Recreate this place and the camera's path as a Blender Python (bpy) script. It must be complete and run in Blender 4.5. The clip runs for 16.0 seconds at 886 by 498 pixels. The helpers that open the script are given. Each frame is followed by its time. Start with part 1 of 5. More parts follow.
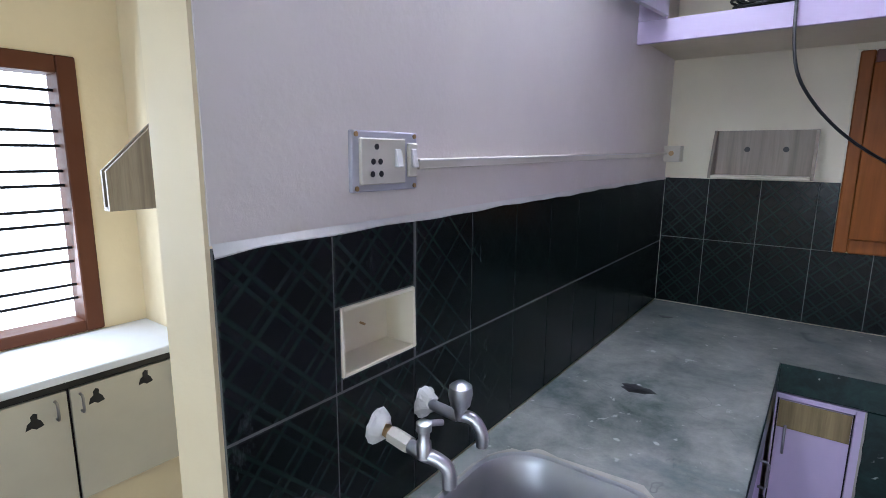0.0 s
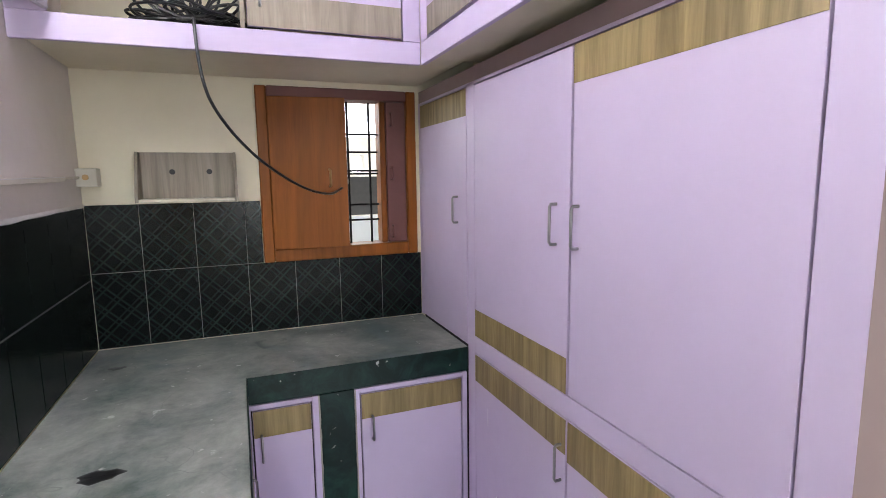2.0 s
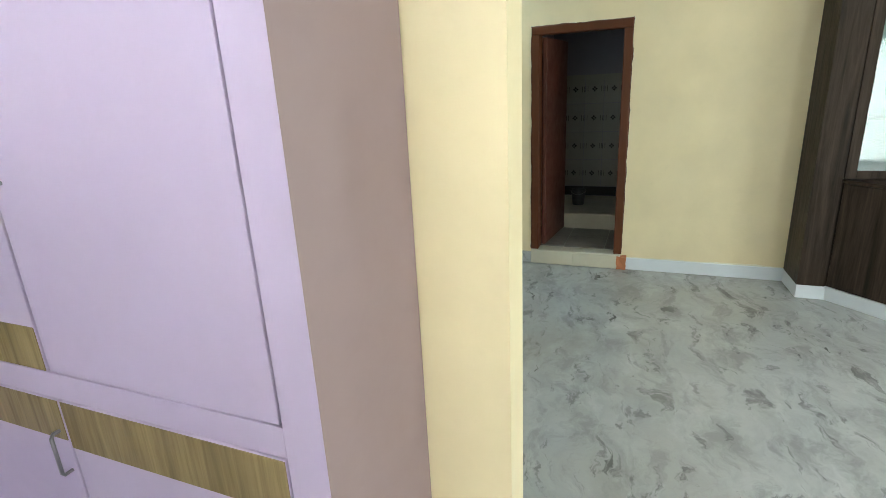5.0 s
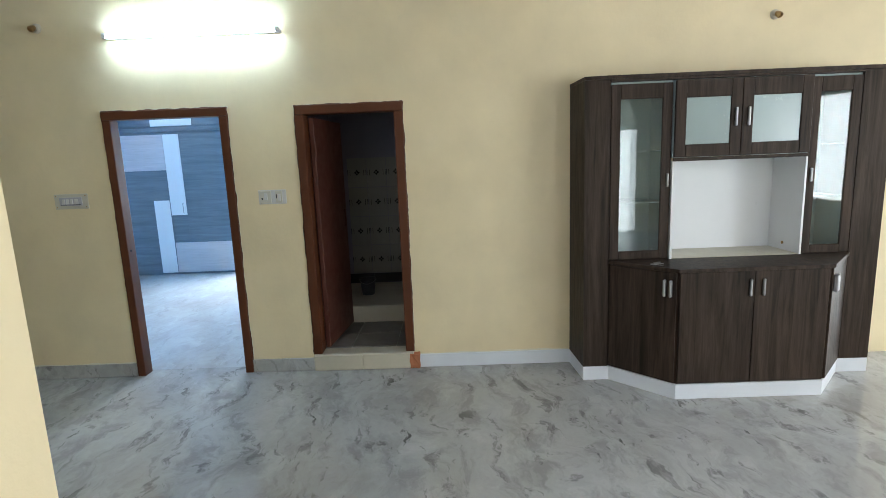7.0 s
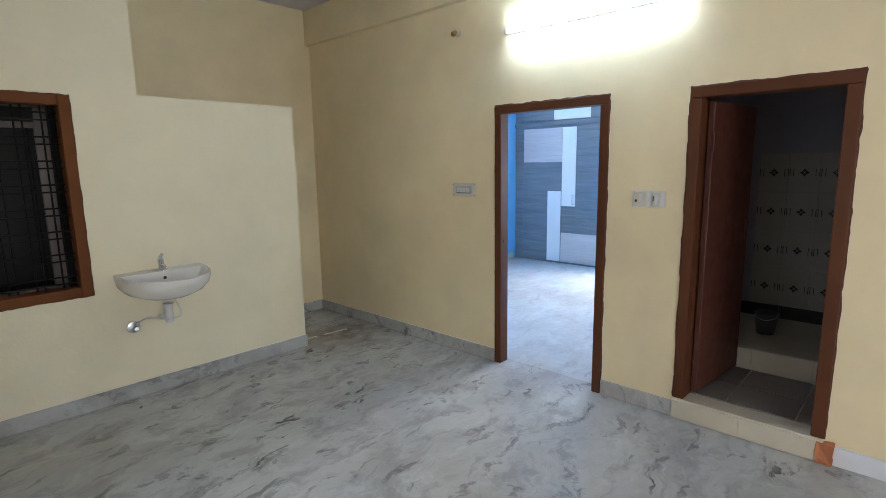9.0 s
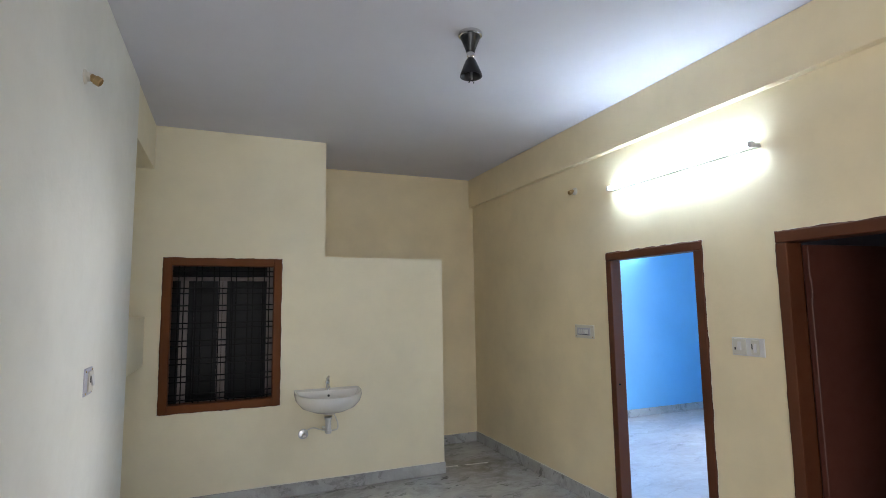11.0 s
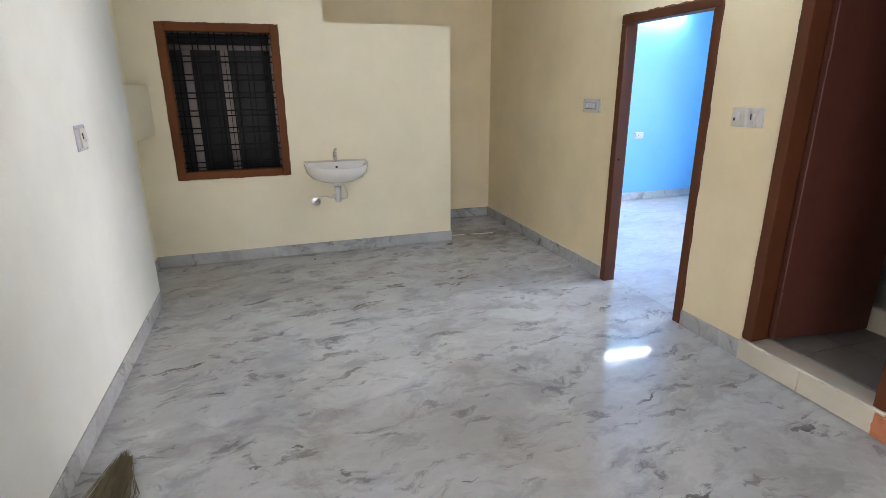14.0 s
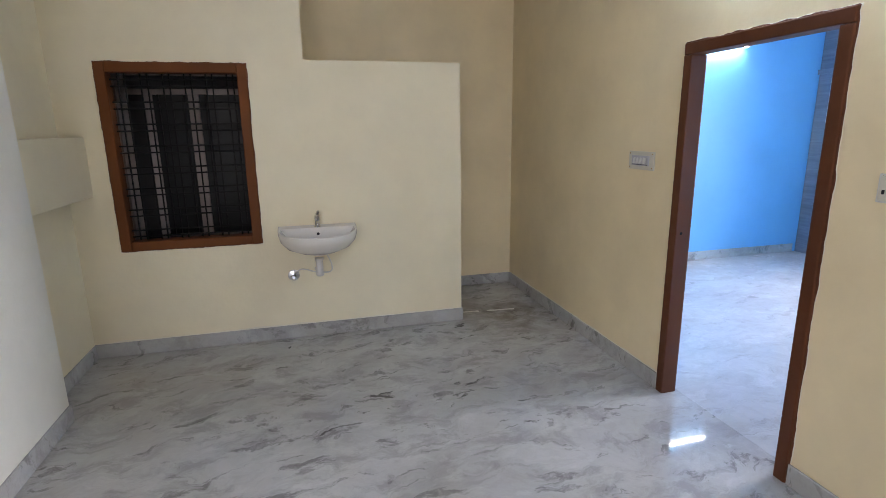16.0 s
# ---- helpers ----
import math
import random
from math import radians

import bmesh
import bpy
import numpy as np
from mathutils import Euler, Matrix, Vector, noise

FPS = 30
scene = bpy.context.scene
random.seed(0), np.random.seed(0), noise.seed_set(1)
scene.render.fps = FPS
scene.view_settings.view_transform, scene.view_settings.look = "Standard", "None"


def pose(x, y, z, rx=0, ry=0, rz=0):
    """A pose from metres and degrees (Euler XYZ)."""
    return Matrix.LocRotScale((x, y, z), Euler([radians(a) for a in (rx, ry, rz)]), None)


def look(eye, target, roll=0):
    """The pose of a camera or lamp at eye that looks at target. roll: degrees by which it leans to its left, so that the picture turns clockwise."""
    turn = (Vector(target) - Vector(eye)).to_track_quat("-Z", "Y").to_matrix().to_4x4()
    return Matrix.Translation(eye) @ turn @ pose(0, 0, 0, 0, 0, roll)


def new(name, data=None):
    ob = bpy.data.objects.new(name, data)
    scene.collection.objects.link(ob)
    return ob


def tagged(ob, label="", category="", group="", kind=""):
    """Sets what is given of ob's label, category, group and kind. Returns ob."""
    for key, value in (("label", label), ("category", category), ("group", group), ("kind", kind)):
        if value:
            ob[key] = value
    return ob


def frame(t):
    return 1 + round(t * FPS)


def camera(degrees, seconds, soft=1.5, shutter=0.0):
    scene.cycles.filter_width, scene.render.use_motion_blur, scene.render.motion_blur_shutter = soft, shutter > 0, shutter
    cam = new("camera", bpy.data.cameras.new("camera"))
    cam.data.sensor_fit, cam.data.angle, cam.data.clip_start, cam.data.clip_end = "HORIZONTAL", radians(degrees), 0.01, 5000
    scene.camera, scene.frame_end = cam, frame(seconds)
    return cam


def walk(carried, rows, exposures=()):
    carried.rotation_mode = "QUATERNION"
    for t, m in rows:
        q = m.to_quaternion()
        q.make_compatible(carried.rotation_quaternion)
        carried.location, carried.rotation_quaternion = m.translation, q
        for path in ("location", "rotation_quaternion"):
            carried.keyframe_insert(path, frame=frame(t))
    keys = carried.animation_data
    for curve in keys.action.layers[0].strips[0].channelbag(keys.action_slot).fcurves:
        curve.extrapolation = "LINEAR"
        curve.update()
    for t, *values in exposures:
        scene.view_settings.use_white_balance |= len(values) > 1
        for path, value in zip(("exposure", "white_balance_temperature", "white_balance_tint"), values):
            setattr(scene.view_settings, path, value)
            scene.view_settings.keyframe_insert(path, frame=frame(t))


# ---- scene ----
cam = camera(81.2, 16.0, 0.65)
PATH = [
    (0, (0.592, 1.486, 1.642), (-0.577, 3.068, 1.281), 0.5),
    (0.5, (0.647, 1.537, 1.644), (-0.222, 3.312, 1.34), 0.2),
    (1, (0.631, 1.574, 1.646), (0.22, 3.514, 1.388), 0.4),
    (1.5, (0.576, 1.647, 1.652), (0.747, 3.627, 1.427), -0.2),
    (2, (0.540, 1.670, 1.634), (1.264, 3.515, 1.360), -0.8),
    (2.5, (0.571, 1.677, 1.633), (1.666, 3.307, 1.255), -1.0),
    (3, (0.6, 1.694, 1.585), (1.851, 3.162, 1.055), -2.2),
    (3.5, (0.62, 1.718, 1.54), (1.931, 3.032, 0.794), -3.5),
    (4, (0.634, 1.719, 1.541), (2.081, 2.906, 0.836), -3.0),
    (4.5, (0.68, 1.685, 1.539), (2.296, 2.697, 0.933), -2.9),
    (5, (0.776, 1.617, 1.571), (2.54, 2.351, 0.981), -2.9),
    (5.2, (0.817, 1.562, 1.599), (2.628, 2.192, 1.029), -3.0),
    (7.3, (1.523, 1.497, 1.583), (3.496, 1.514, 1.254), -2.2),
    (7.5, (1.566, 1.488, 1.574), (3.537, 1.599, 1.257), -2.1),
    (8, (1.72, 1.5, 1.596), (3.622, 2.031, 1.281), -1.9),
    (8.5, (1.899, 1.496, 1.653), (3.566, 2.539, 1.285), -1.2),
    (9, (2.057, 1.56, 1.607), (3.497, 2.909, 1.281), -0.9),
    (9.5, (2.221, 1.469, 1.585), (3.374, 3.078, 1.302), -1.8),
    (10, (2.366, 1.19, 1.592), (3.282, 2.958, 1.399), -1.9),
    (10.2, (2.396, 1.056, 1.601), (3.253, 2.858, 1.461), -2.0),
    (12.3, (2.681, 0.472, 1.702), (3.365, 2.254, 2.3), -0.9),
    (12.5, (2.734, 0.47, 1.696), (3.404, 2.294, 2.171), -1.0),
    (13, (2.779, 0.491, 1.639), (3.441, 2.375, 1.746), -1.0),
    (13.5, (2.789, 0.518, 1.573), (3.425, 2.393, 1.29), -0.7),
    (14, (2.785, 0.544, 1.532), (3.368, 2.363, 0.94), -0.4),
    (14.5, (2.806, 0.585, 1.532), (3.354, 2.39, 0.868), -0.5),
    (15, (2.854, 0.807, 1.547), (3.413, 2.635, 0.958), -0.8),
    (15.5, (2.999, 1.187, 1.585), (3.557, 3.035, 1.064), -1.0),
    (16, (3.265, 1.501, 1.602), (3.755, 3.386, 1.149), -0.8),
]
EXPOSURES = [
    (0.0, 0.28, 5550, 11), (0.5, 0.70, 5750, 8), (1.0, 0.78, 6150, 9), (1.5, 0.78, 6450, 9), (2.0, 0.74, 6550, 9), (2.5, 0.72, 6500, 7), (3.5, 0.68, 6450, 1),
    (4.5, 0.85, 6500, -2), (5.0, 0.94, 6550, -3), (7.5, 0.56, 6400, 9), (8.5, 0.60, 6600, 12), (9.0, 0.76, 6650, 14), (10.0, 0.72, 6600, 15),
    (12.5, 0.55, 6450, 19), (13.0, 0.72, 6550, 18), (13.5, 0.80, 6600, 17), (14.5, 1.30, 6700, 20), (15.5, 0.84, 6650, 20), (16.0, 0.80, 6650, 21),
]
walk(cam, [(t, look(eye, target, roll)) for t, eye, target, roll in PATH], EXPOSURES)

# ---- light and world ----
world = bpy.data.worlds.new("sky")
scene.world = world
world.use_nodes = True
wn = world.node_tree
sky = wn.nodes.new("ShaderNodeTexSky")
sky.sky_type, sky.sun_disc, sky.sun_elevation, sky.sun_rotation = "NISHITA", False, radians(48), radians(200)
wn.links.new(sky.outputs[0], wn.nodes["Background"].inputs[0])
wn.nodes["Background"].inputs[1].default_value = 0.15
SUN = bpy.data.lights.new("sun", "SUN")
SUN.energy, SUN.angle, SUN.color = 4.0, radians(0.6), (1.0, 0.95, 0.86)
new("sun", SUN).matrix_world = look((0, 0, 20), (2.5, 8.0, 7.0))


def opening_light(name, at, to, w, h, power, colour):
    """The sky's light in an opening, of a real window or an added one."""
    d = bpy.data.lights.new(name, "AREA")
    d.shape, d.size, d.size_y, d.energy, d.color = "RECTANGLE", w, h, power, colour
    new(name, d).matrix_world = look(at, to)


DAY = (0.88, 0.94, 1.0)
opening_light("utility_window_light", (-1.93, 1.80, 1.5), (0, 1.80, 1.2), 1.0, 1.05, 14, DAY)
# Three lamps added at unseen openings, to brighten hall and kitchen.
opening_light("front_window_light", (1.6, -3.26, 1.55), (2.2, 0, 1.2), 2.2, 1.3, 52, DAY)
opening_light("entrance_light", (-1.94, -1.70, 1.05), (3.0, 0.4, 1.0), 0.95, 1.95, 22, DAY)
opening_light("balcony_light", (5.26, -2.60, 1.05), (2.0, 0.9, 1.2), 0.85, 1.95, 30, DAY)
opening_light("bedroom_window_light", (9.87, 3.70, 1.5), (5.4, 3.7, 0.3), 1.2, 1.15, 150, DAY)

# ---- materials ----


def nodes_of(name):
    m = bpy.data.materials.new(name)
    m.use_nodes = True
    t = m.node_tree
    return m, t, t.nodes["Principled BSDF"]


def node(t, kind, **inputs):
    n = t.nodes.new(kind)
    for k, v in inputs.items():
        n.inputs[k.replace("_", " ")].default_value = v
    return n


def place(t, stretch=(1, 1, 1), turn=(0, 0, 0), local=False):
    if local:
        src = t.nodes.new("ShaderNodeTexCoord").outputs["Object"]
    else:
        src = t.nodes.new("ShaderNodeNewGeometry").outputs["Position"]
    mp = t.nodes.new("ShaderNodeMapping")
    mp.inputs["Scale"].default_value = stretch
    mp.inputs["Rotation"].default_value = [radians(a) for a in turn]
    t.links.new(src, mp.inputs[0])
    return mp.outputs[0]


def noise_at(t, vec, scale, detail=4.0, rough=0.55, distort=0.0):
    n = node(t, "ShaderNodeTexNoise", Scale=scale, Detail=detail, Roughness=rough, Distortion=distort)
    t.links.new(vec, n.inputs["Vector"])
    return n.outputs["Fac"]


def ramp(t, fac, *stops):
    r = t.nodes.new("ShaderNodeValToRGB")
    el = r.color_ramp.elements
    while len(el) < len(stops):
        el.new(0.5)
    for e, (p, c) in zip(el, stops):
        e.position = p
        e.color = (c, c, c, 1) if isinstance(c, (int, float)) else (*c, 1)
    t.links.new(fac, r.inputs[0])
    return r.outputs[0]


def mix(t, fac, a, b, mode="MIX"):
    m = t.nodes.new("ShaderNodeMix")
    m.data_type, m.blend_type = "RGBA", mode
    for sock, v in ((m.inputs[0], fac), (m.inputs[6], a), (m.inputs[7], b)):
        if isinstance(v, (int, float)):
            sock.default_value = v
        elif isinstance(v, tuple):
            sock.default_value = (*v, 1)
        else:
            t.links.new(v, sock)
    return m.outputs[2]


def maths(t, op, a, b=0.0):
    m = t.nodes.new("ShaderNodeMath")
    m.operation = op
    for sock, v in zip(m.inputs, (a, b)):
        if isinstance(v, (int, float)):
            sock.default_value = v
        else:
            t.links.new(v, sock)
    return m.outputs[0]


def bump(t, bsdf, height, strength=0.2, distance=0.01):
    b = node(t, "ShaderNodeBump", Strength=strength, Distance=distance)
    t.links.new(height, b.inputs["Height"])
    t.links.new(b.outputs[0], bsdf.inputs["Normal"])


def paint(name, colour, rough=0.6, grain=0.15, stain=0.06, metal=0.0, fine=60.0, spec=0.4):
    """A painted or plain surface with fine relief and faint large blotches."""
    m, t, b = nodes_of(name)
    v = place(t)
    big = noise_at(t, v, 1.7, 5)
    small = noise_at(t, v, 14.0, 4)
    dark = tuple(c * (1 - stain * 2.2) for c in colour)
    light = tuple(min(1, c * (1 + stain)) for c in colour)
    col = mix(t, ramp(t, big, (0.3, 0.0), (0.7, 1.0)), dark, light)
    col = mix(t, maths(t, "MULTIPLY", ramp(t, small, (0.58, 0.0), (0.8, 1.0)), stain * 3), col, tuple(c * 0.8 for c in colour))
    t.links.new(col, b.inputs["Base Color"])
    t.links.new(ramp(t, small, (0.2, max(0.05, rough - 0.1)), (0.8, min(1, rough + 0.1))), b.inputs["Roughness"])
    b.inputs["Metallic"].default_value = metal
    b.inputs["Specular IOR Level"].default_value = spec
    if grain:
        bump(t, b, noise_at(t, v, fine, 6, 0.6), grain, 0.004)
    return m


def timber(name, dark, light, axis="z", rough=0.5, scale=1.0, spec=0.4):
    """Wood or wood-print laminate with grain along one axis."""
    m, t, b = nodes_of(name)
    s = {"x": (0.9, 14, 14), "y": (14, 0.9, 14), "z": (14, 14, 0.9)}[axis]
    v = place(t, tuple(k * scale for k in s))
    g = noise_at(t, v, 2.2, 7, 0.62, 0.6)
    fine = noise_at(t, v, 11.0, 5, 0.6)
    big = noise_at(t, place(t), 2.3, 3)
    col = mix(t, ramp(t, g, (0.32, 0.0), (0.66, 1.0)), dark, light)
    col = mix(t, maths(t, "MULTIPLY", ramp(t, fine, (0.5, 0.0), (0.75, 1.0)), 0.35), col, tuple(c * 0.6 for c in dark))
    col = mix(t, maths(t, "MULTIPLY", big, 0.25), col, light)
    t.links.new(col, b.inputs["Base Color"])
    t.links.new(ramp(t, fine, (0.3, rough - 0.08), (0.8, rough + 0.12)), b.inputs["Roughness"])
    b.inputs["Specular IOR Level"].default_value = spec
    bump(t, b, fine, 0.12, 0.002)
    return m


def marble_material(name, dark, tone=1.0, stain=None):
    """Polished grey marble: warped clouds, feathered grey flakes and scattered short dark veins, brown stains."""
    m, t, b = nodes_of(name)
    wn_ = node(t, "ShaderNodeTexNoise", Scale=1.9, Detail=5.0, Roughness=0.6)
    t.links.new(place(t), wn_.inputs["Vector"])
    shift = t.nodes.new("ShaderNodeVectorMath")
    shift.operation = "MULTIPLY_ADD"
    shift.inputs[1].default_value = (0.42, 0.42, 0.0)
    t.links.new(wn_.outputs["Color"], shift.inputs[0])
    t.links.new(place(t), shift.inputs[2])

    def along(turn, squeeze):
        r = t.nodes.new("ShaderNodeMapping")
        r.inputs["Rotation"].default_value = (0, 0, radians(turn))
        t.links.new(shift.outputs[0], r.inputs[0])
        mp = t.nodes.new("ShaderNodeMapping")
        mp.inputs["Scale"].default_value = (1.0, squeeze, 1.0)
        t.links.new(r.outputs[0], mp.inputs[0])
        return mp.outputs[0]

    def grey(v, warm=0.0):
        return (v * tone * (1 + warm), v * tone, v * tone * (0.985 - warm))
    cloud = noise_at(t, along(-10, 1.4), 0.9, 6, 0.62)
    flake = noise_at(t, along(-8, 1.9), 3.4, 9, 0.70, 0.25)
    patch = noise_at(t, along(-14, 1.6), 1.5, 7, 0.66)
    speck = noise_at(t, along(-10, 1.4), 13.0, 7, 0.74, 0.3)
    dash = noise_at(t, along(-8, 2.7), 3.1, 8, 0.66, 0.35)
    hair = noise_at(t, along(-12, 4.2), 2.4, 7, 0.62, 0.5)
    where = ramp(t, noise_at(t, place(t), 1.3, 3), (0.42, 0.0), (0.60, 1.0))
    col = mix(t, ramp(t, cloud, (0.34, 0.0), (0.66, 1.0)), grey(0.385, 0.02), grey(0.50))
    col = mix(t, ramp(t, patch, (0.50, 0.0), (0.68, 0.60 * dark)), col, grey(0.27, 0.02))
    col = mix(t, ramp(t, flake, (0.50, 0.0), (0.62, 0.54 * dark)), col, grey(0.23, 0.015))
    col = mix(t, ramp(t, noise_at(t, along(-6, 1.7), 2.6, 8, 0.68), (0.54, 0.0), (0.66, 0.45)), col, grey(0.58))
    col = mix(t, maths(t, "MULTIPLY", ramp(t, speck, (0.46, 0.0), (0.72, 1.0)), 0.36), col, grey(0.31, 0.01))
    veins = maths(t, "MULTIPLY", ramp(t, dash, (0.575, 0.0), (0.615, 1.0)), ramp(t, speck, (0.36, 0.25), (0.56, 1.0)))
    col = mix(t, maths(t, "MULTIPLY", veins, 0.64 * dark), col, grey(0.115, 0.02))
    core = maths(t, "MULTIPLY", ramp(t, hair, (0.630, 0.0), (0.665, 1.0)), where)
    col = mix(t, maths(t, "MULTIPLY", core, 0.85 * dark), col, grey(0.075, 0.05))
    rust = maths(t, "MULTIPLY", ramp(t, noise_at(t, place(t), 0.62, 5, 0.6), (0.50, 0.0), (0.72, 1.0)), 0.36)
    col = mix(t, rust, col, (0.33, 0.285, 0.22))
    if stain:                                           # a spilt brown patch in the passage corner
        far = t.nodes.new("ShaderNodeVectorMath")
        far.operation = "DISTANCE"
        far.inputs[1].default_value = (*stain, 0.0)
        t.links.new(shift.outputs[0], far.inputs[0])
        spot = maths(t, "MULTIPLY", ramp(t, far.outputs["Value"], (0.10, 1.0), (0.62, 0.0)), ramp(t, noise_at(t, place(t), 5.0, 7, 0.7), (0.36, 0.0), (0.60, 1.0)))
        col = mix(t, maths(t, "MULTIPLY", spot, 0.75), col, (0.17, 0.135, 0.095))
    t.links.new(col, b.inputs["Base Color"])
    t.links.new(ramp(t, maths(t, "ADD", maths(t, "MULTIPLY", speck, 0.4), maths(t, "MULTIPLY", cloud, 0.6)), (0.3, 0.035), (0.7, 0.085)), b.inputs["Roughness"])
    b.inputs["Specular IOR Level"].default_value = 0.30
    bump(t, b, speck, 0.012, 0.002)
    return m


def stone_material(name, base, light, dusty, dust_colour):
    """Polished dark green stone, dusty where dusty is high."""
    m, t, b = nodes_of(name)
    v = place(t)
    a = noise_at(t, v, 7.0, 8, 0.68, 1.2)
    d = noise_at(t, place(t, (1, 1, 1)), 3.2, 8, 0.70, 0.15)
    s = noise_at(t, v, 32.0, 4)
    col = mix(t, ramp(t, a, (0.42, 0.0), (0.72, 1.0)), base, light)
    dust = ramp(t, maths(t, "ADD", d, dusty), (0.42, 0.0), (0.70, 1.0))
    col = mix(t, maths(t, "MULTIPLY", dust, 0.9), col, dust_colour)
    specks = ramp(t, noise_at(t, v, 21.0, 2), (0.70, 0.0), (0.74, 1.0))
    col = mix(t, maths(t, "MULTIPLY", specks, 0.55), col, (0.62, 0.62, 0.58))
    holes = ramp(t, noise_at(t, v, 3.4, 5, 0.6, 1.0), (0.655, 0.0), (0.70, 1.0))
    col = mix(t, maths(t, "MULTIPLY", holes, 0.8), col, (0.035, 0.05, 0.055))
    if dusty > 0:
        damp = ramp(t, noise_at(t, place(t), 2.3, 7, 0.66, 0.6), (0.52, 0.0), (0.66, 0.62))
        col = mix(t, damp, col, (0.085, 0.125, 0.135))
        splash = ramp(t, noise_at(t, place(t), 9.5, 5, 0.62, 0.8), (0.665, 0.0), (0.70, 0.62))
        col = mix(t, splash, col, (0.50, 0.50, 0.47))
        line = ramp(t, maths(t, "ABSOLUTE", maths(t, "SUBTRACT", noise_at(t, place(t), 1.6, 4, 0.6, 0.4), 0.5)), (0.0, 1.0), (0.004, 0.0))
        col = mix(t, maths(t, "MULTIPLY", line, maths(t, "MULTIPLY", ramp(t, d, (0.45, 0.0), (0.60, 1.0)), 0.5)), col, (0.04, 0.055, 0.055))
    t.links.new(col, b.inputs["Base Color"])
    t.links.new(ramp(t, dust, (0.0, 0.28), (1.0, 0.62)), b.inputs["Roughness"])
    b.inputs["Specular IOR Level"].default_value = 0.3
    bump(t, b, s, 0.1, 0.002)
    return m


def black_tile_material():
    """Glossy near-black ceramic with a faint green diagonal lattice."""
    m, t, b = nodes_of("black_tile")
    co = t.nodes.new("ShaderNodeTexCoord").outputs["Object"]
    sep = t.nodes.new("ShaderNodeSeparateXYZ")
    t.links.new(co, sep.inputs[0])
    lines = None
    for sign in (1, -1):
        d = maths(t, "ADD", sep.outputs[0], maths(t, "MULTIPLY", sep.outputs[2], sign * 1.0))
        f = maths(t, "FRACT", maths(t, "DIVIDE", maths(t, "ADD", d, 10.0), 0.1))
        f = maths(t, "ABSOLUTE", maths(t, "SUBTRACT", f, 0.5))
        g = maths(t, "FRACT", maths(t, "DIVIDE", maths(t, "ADD", d, 10.028), 0.1))
        g = maths(t, "ABSOLUTE", maths(t, "SUBTRACT", g, 0.5))
        one = maths(t, "MAXIMUM", ramp(t, f, (0.02, 1.0), (0.075, 0.0)), ramp(t, g, (0.02, 0.7), (0.06, 0.0)))
        lines = one if lines is None else maths(t, "MAXIMUM", lines, one)
    v = place(t)
    smear = noise_at(t, v, 5.0, 7, 0.65, 0.8)
    rnd = t.nodes.new("ShaderNodeObjectInfo").outputs["Random"]
    col = mix(t, ramp(t, rnd, (0.0, 0.0), (1.0, 1.0)), (0.002, 0.003, 0.003), (0.004, 0.006, 0.006))
    col = mix(t, maths(t, "MULTIPLY", lines, maths(t, "MULTIPLY", smear, 0.9)), col, (0.018, 0.038, 0.030))
    # Pale scuff streaks, with some bluish window sheen painted into them.
    scuff_sheen = ramp(t, noise_at(t, place(t, (1.0, 1.0, 0.35), (12, 0, 0)), 11.0, 8, 0.72), (0.63, 0.0), (0.74, 1.0))
    col = mix(t, maths(t, "MULTIPLY", scuff_sheen, 0.17), col, (0.3, 0.32, 0.34))
    t.links.new(col, b.inputs["Base Color"])
    t.links.new(ramp(t, smear, (0.35, 0.21), (0.75, 0.27)), b.inputs["Roughness"])
    b.inputs["Specular IOR Level"].default_value = 0.19
    return m


def glow(name, colour, strength):
    m, t, b = nodes_of(name)
    b.inputs["Base Color"].default_value = (0.8, 0.8, 0.8, 1)
    b.inputs["Emission Color"].default_value = (*colour, 1)
    b.inputs["Emission Strength"].default_value = strength
    return m


def glass(name, tint=(0.9, 0.96, 0.95), rough=0.02):
    m, t, b = nodes_of(name)
    b.inputs["Base Color"].default_value = (*tint, 1)
    b.inputs["Roughness"].default_value = rough
    b.inputs["Transmission Weight"].default_value = 1.0
    b.inputs["IOR"].default_value = 1.45
    return m


CREAM = paint("cream_paint", (0.80, 0.675, 0.44), 0.5, 0.34, 0.045, fine=32, spec=0.35)
# Two paler wall tones: part paint, part cool daylight put into the colour.
DAYLIT_WHITE = paint("daylit_off_white_paint", (0.75, 0.73, 0.65), 0.5, 0.34, 0.04, fine=32, spec=0.35)
DAYLIT_CREAM = paint("daylit_pale_cream_paint", (0.785, 0.708, 0.515), 0.5, 0.34, 0.04, fine=32, spec=0.35)
PALE = paint("pale_paint", (0.67, 0.61, 0.56), 0.42, 0.22, 0.035, spec=0.4)
KITCHEN_CREAM = paint("kitchen_cream_paint", (0.76, 0.69, 0.53), 0.55, 0.14, 0.05)
CEILING = paint("ceiling_white", (0.64, 0.63, 0.67), 0.75, 0.10, 0.02)
BLUE = paint("blue_paint", (0.135, 0.41, 0.68), 0.5, 0.08, 0.03)
LILAC = paint("lilac_laminate", (0.565, 0.468, 0.645), 0.40, 0.03, 0.03, fine=25)
MAUVE = paint("mauve_paint", (0.29, 0.205, 0.210), 0.55, 0.06, 0.04)
STRIP = timber("olive_wood_laminate", (0.125, 0.088, 0.036), (0.325, 0.245, 0.115), "z", 0.45, 0.7)
GREYWOOD = timber("grey_wood_laminate", (0.17, 0.14, 0.11), (0.33, 0.28, 0.22), "z", 0.5, 0.7)
WALNUT = timber("walnut_laminate", (0.009, 0.006, 0.0045), (0.060, 0.040, 0.029), "z", 0.52, 0.8, 0.16)
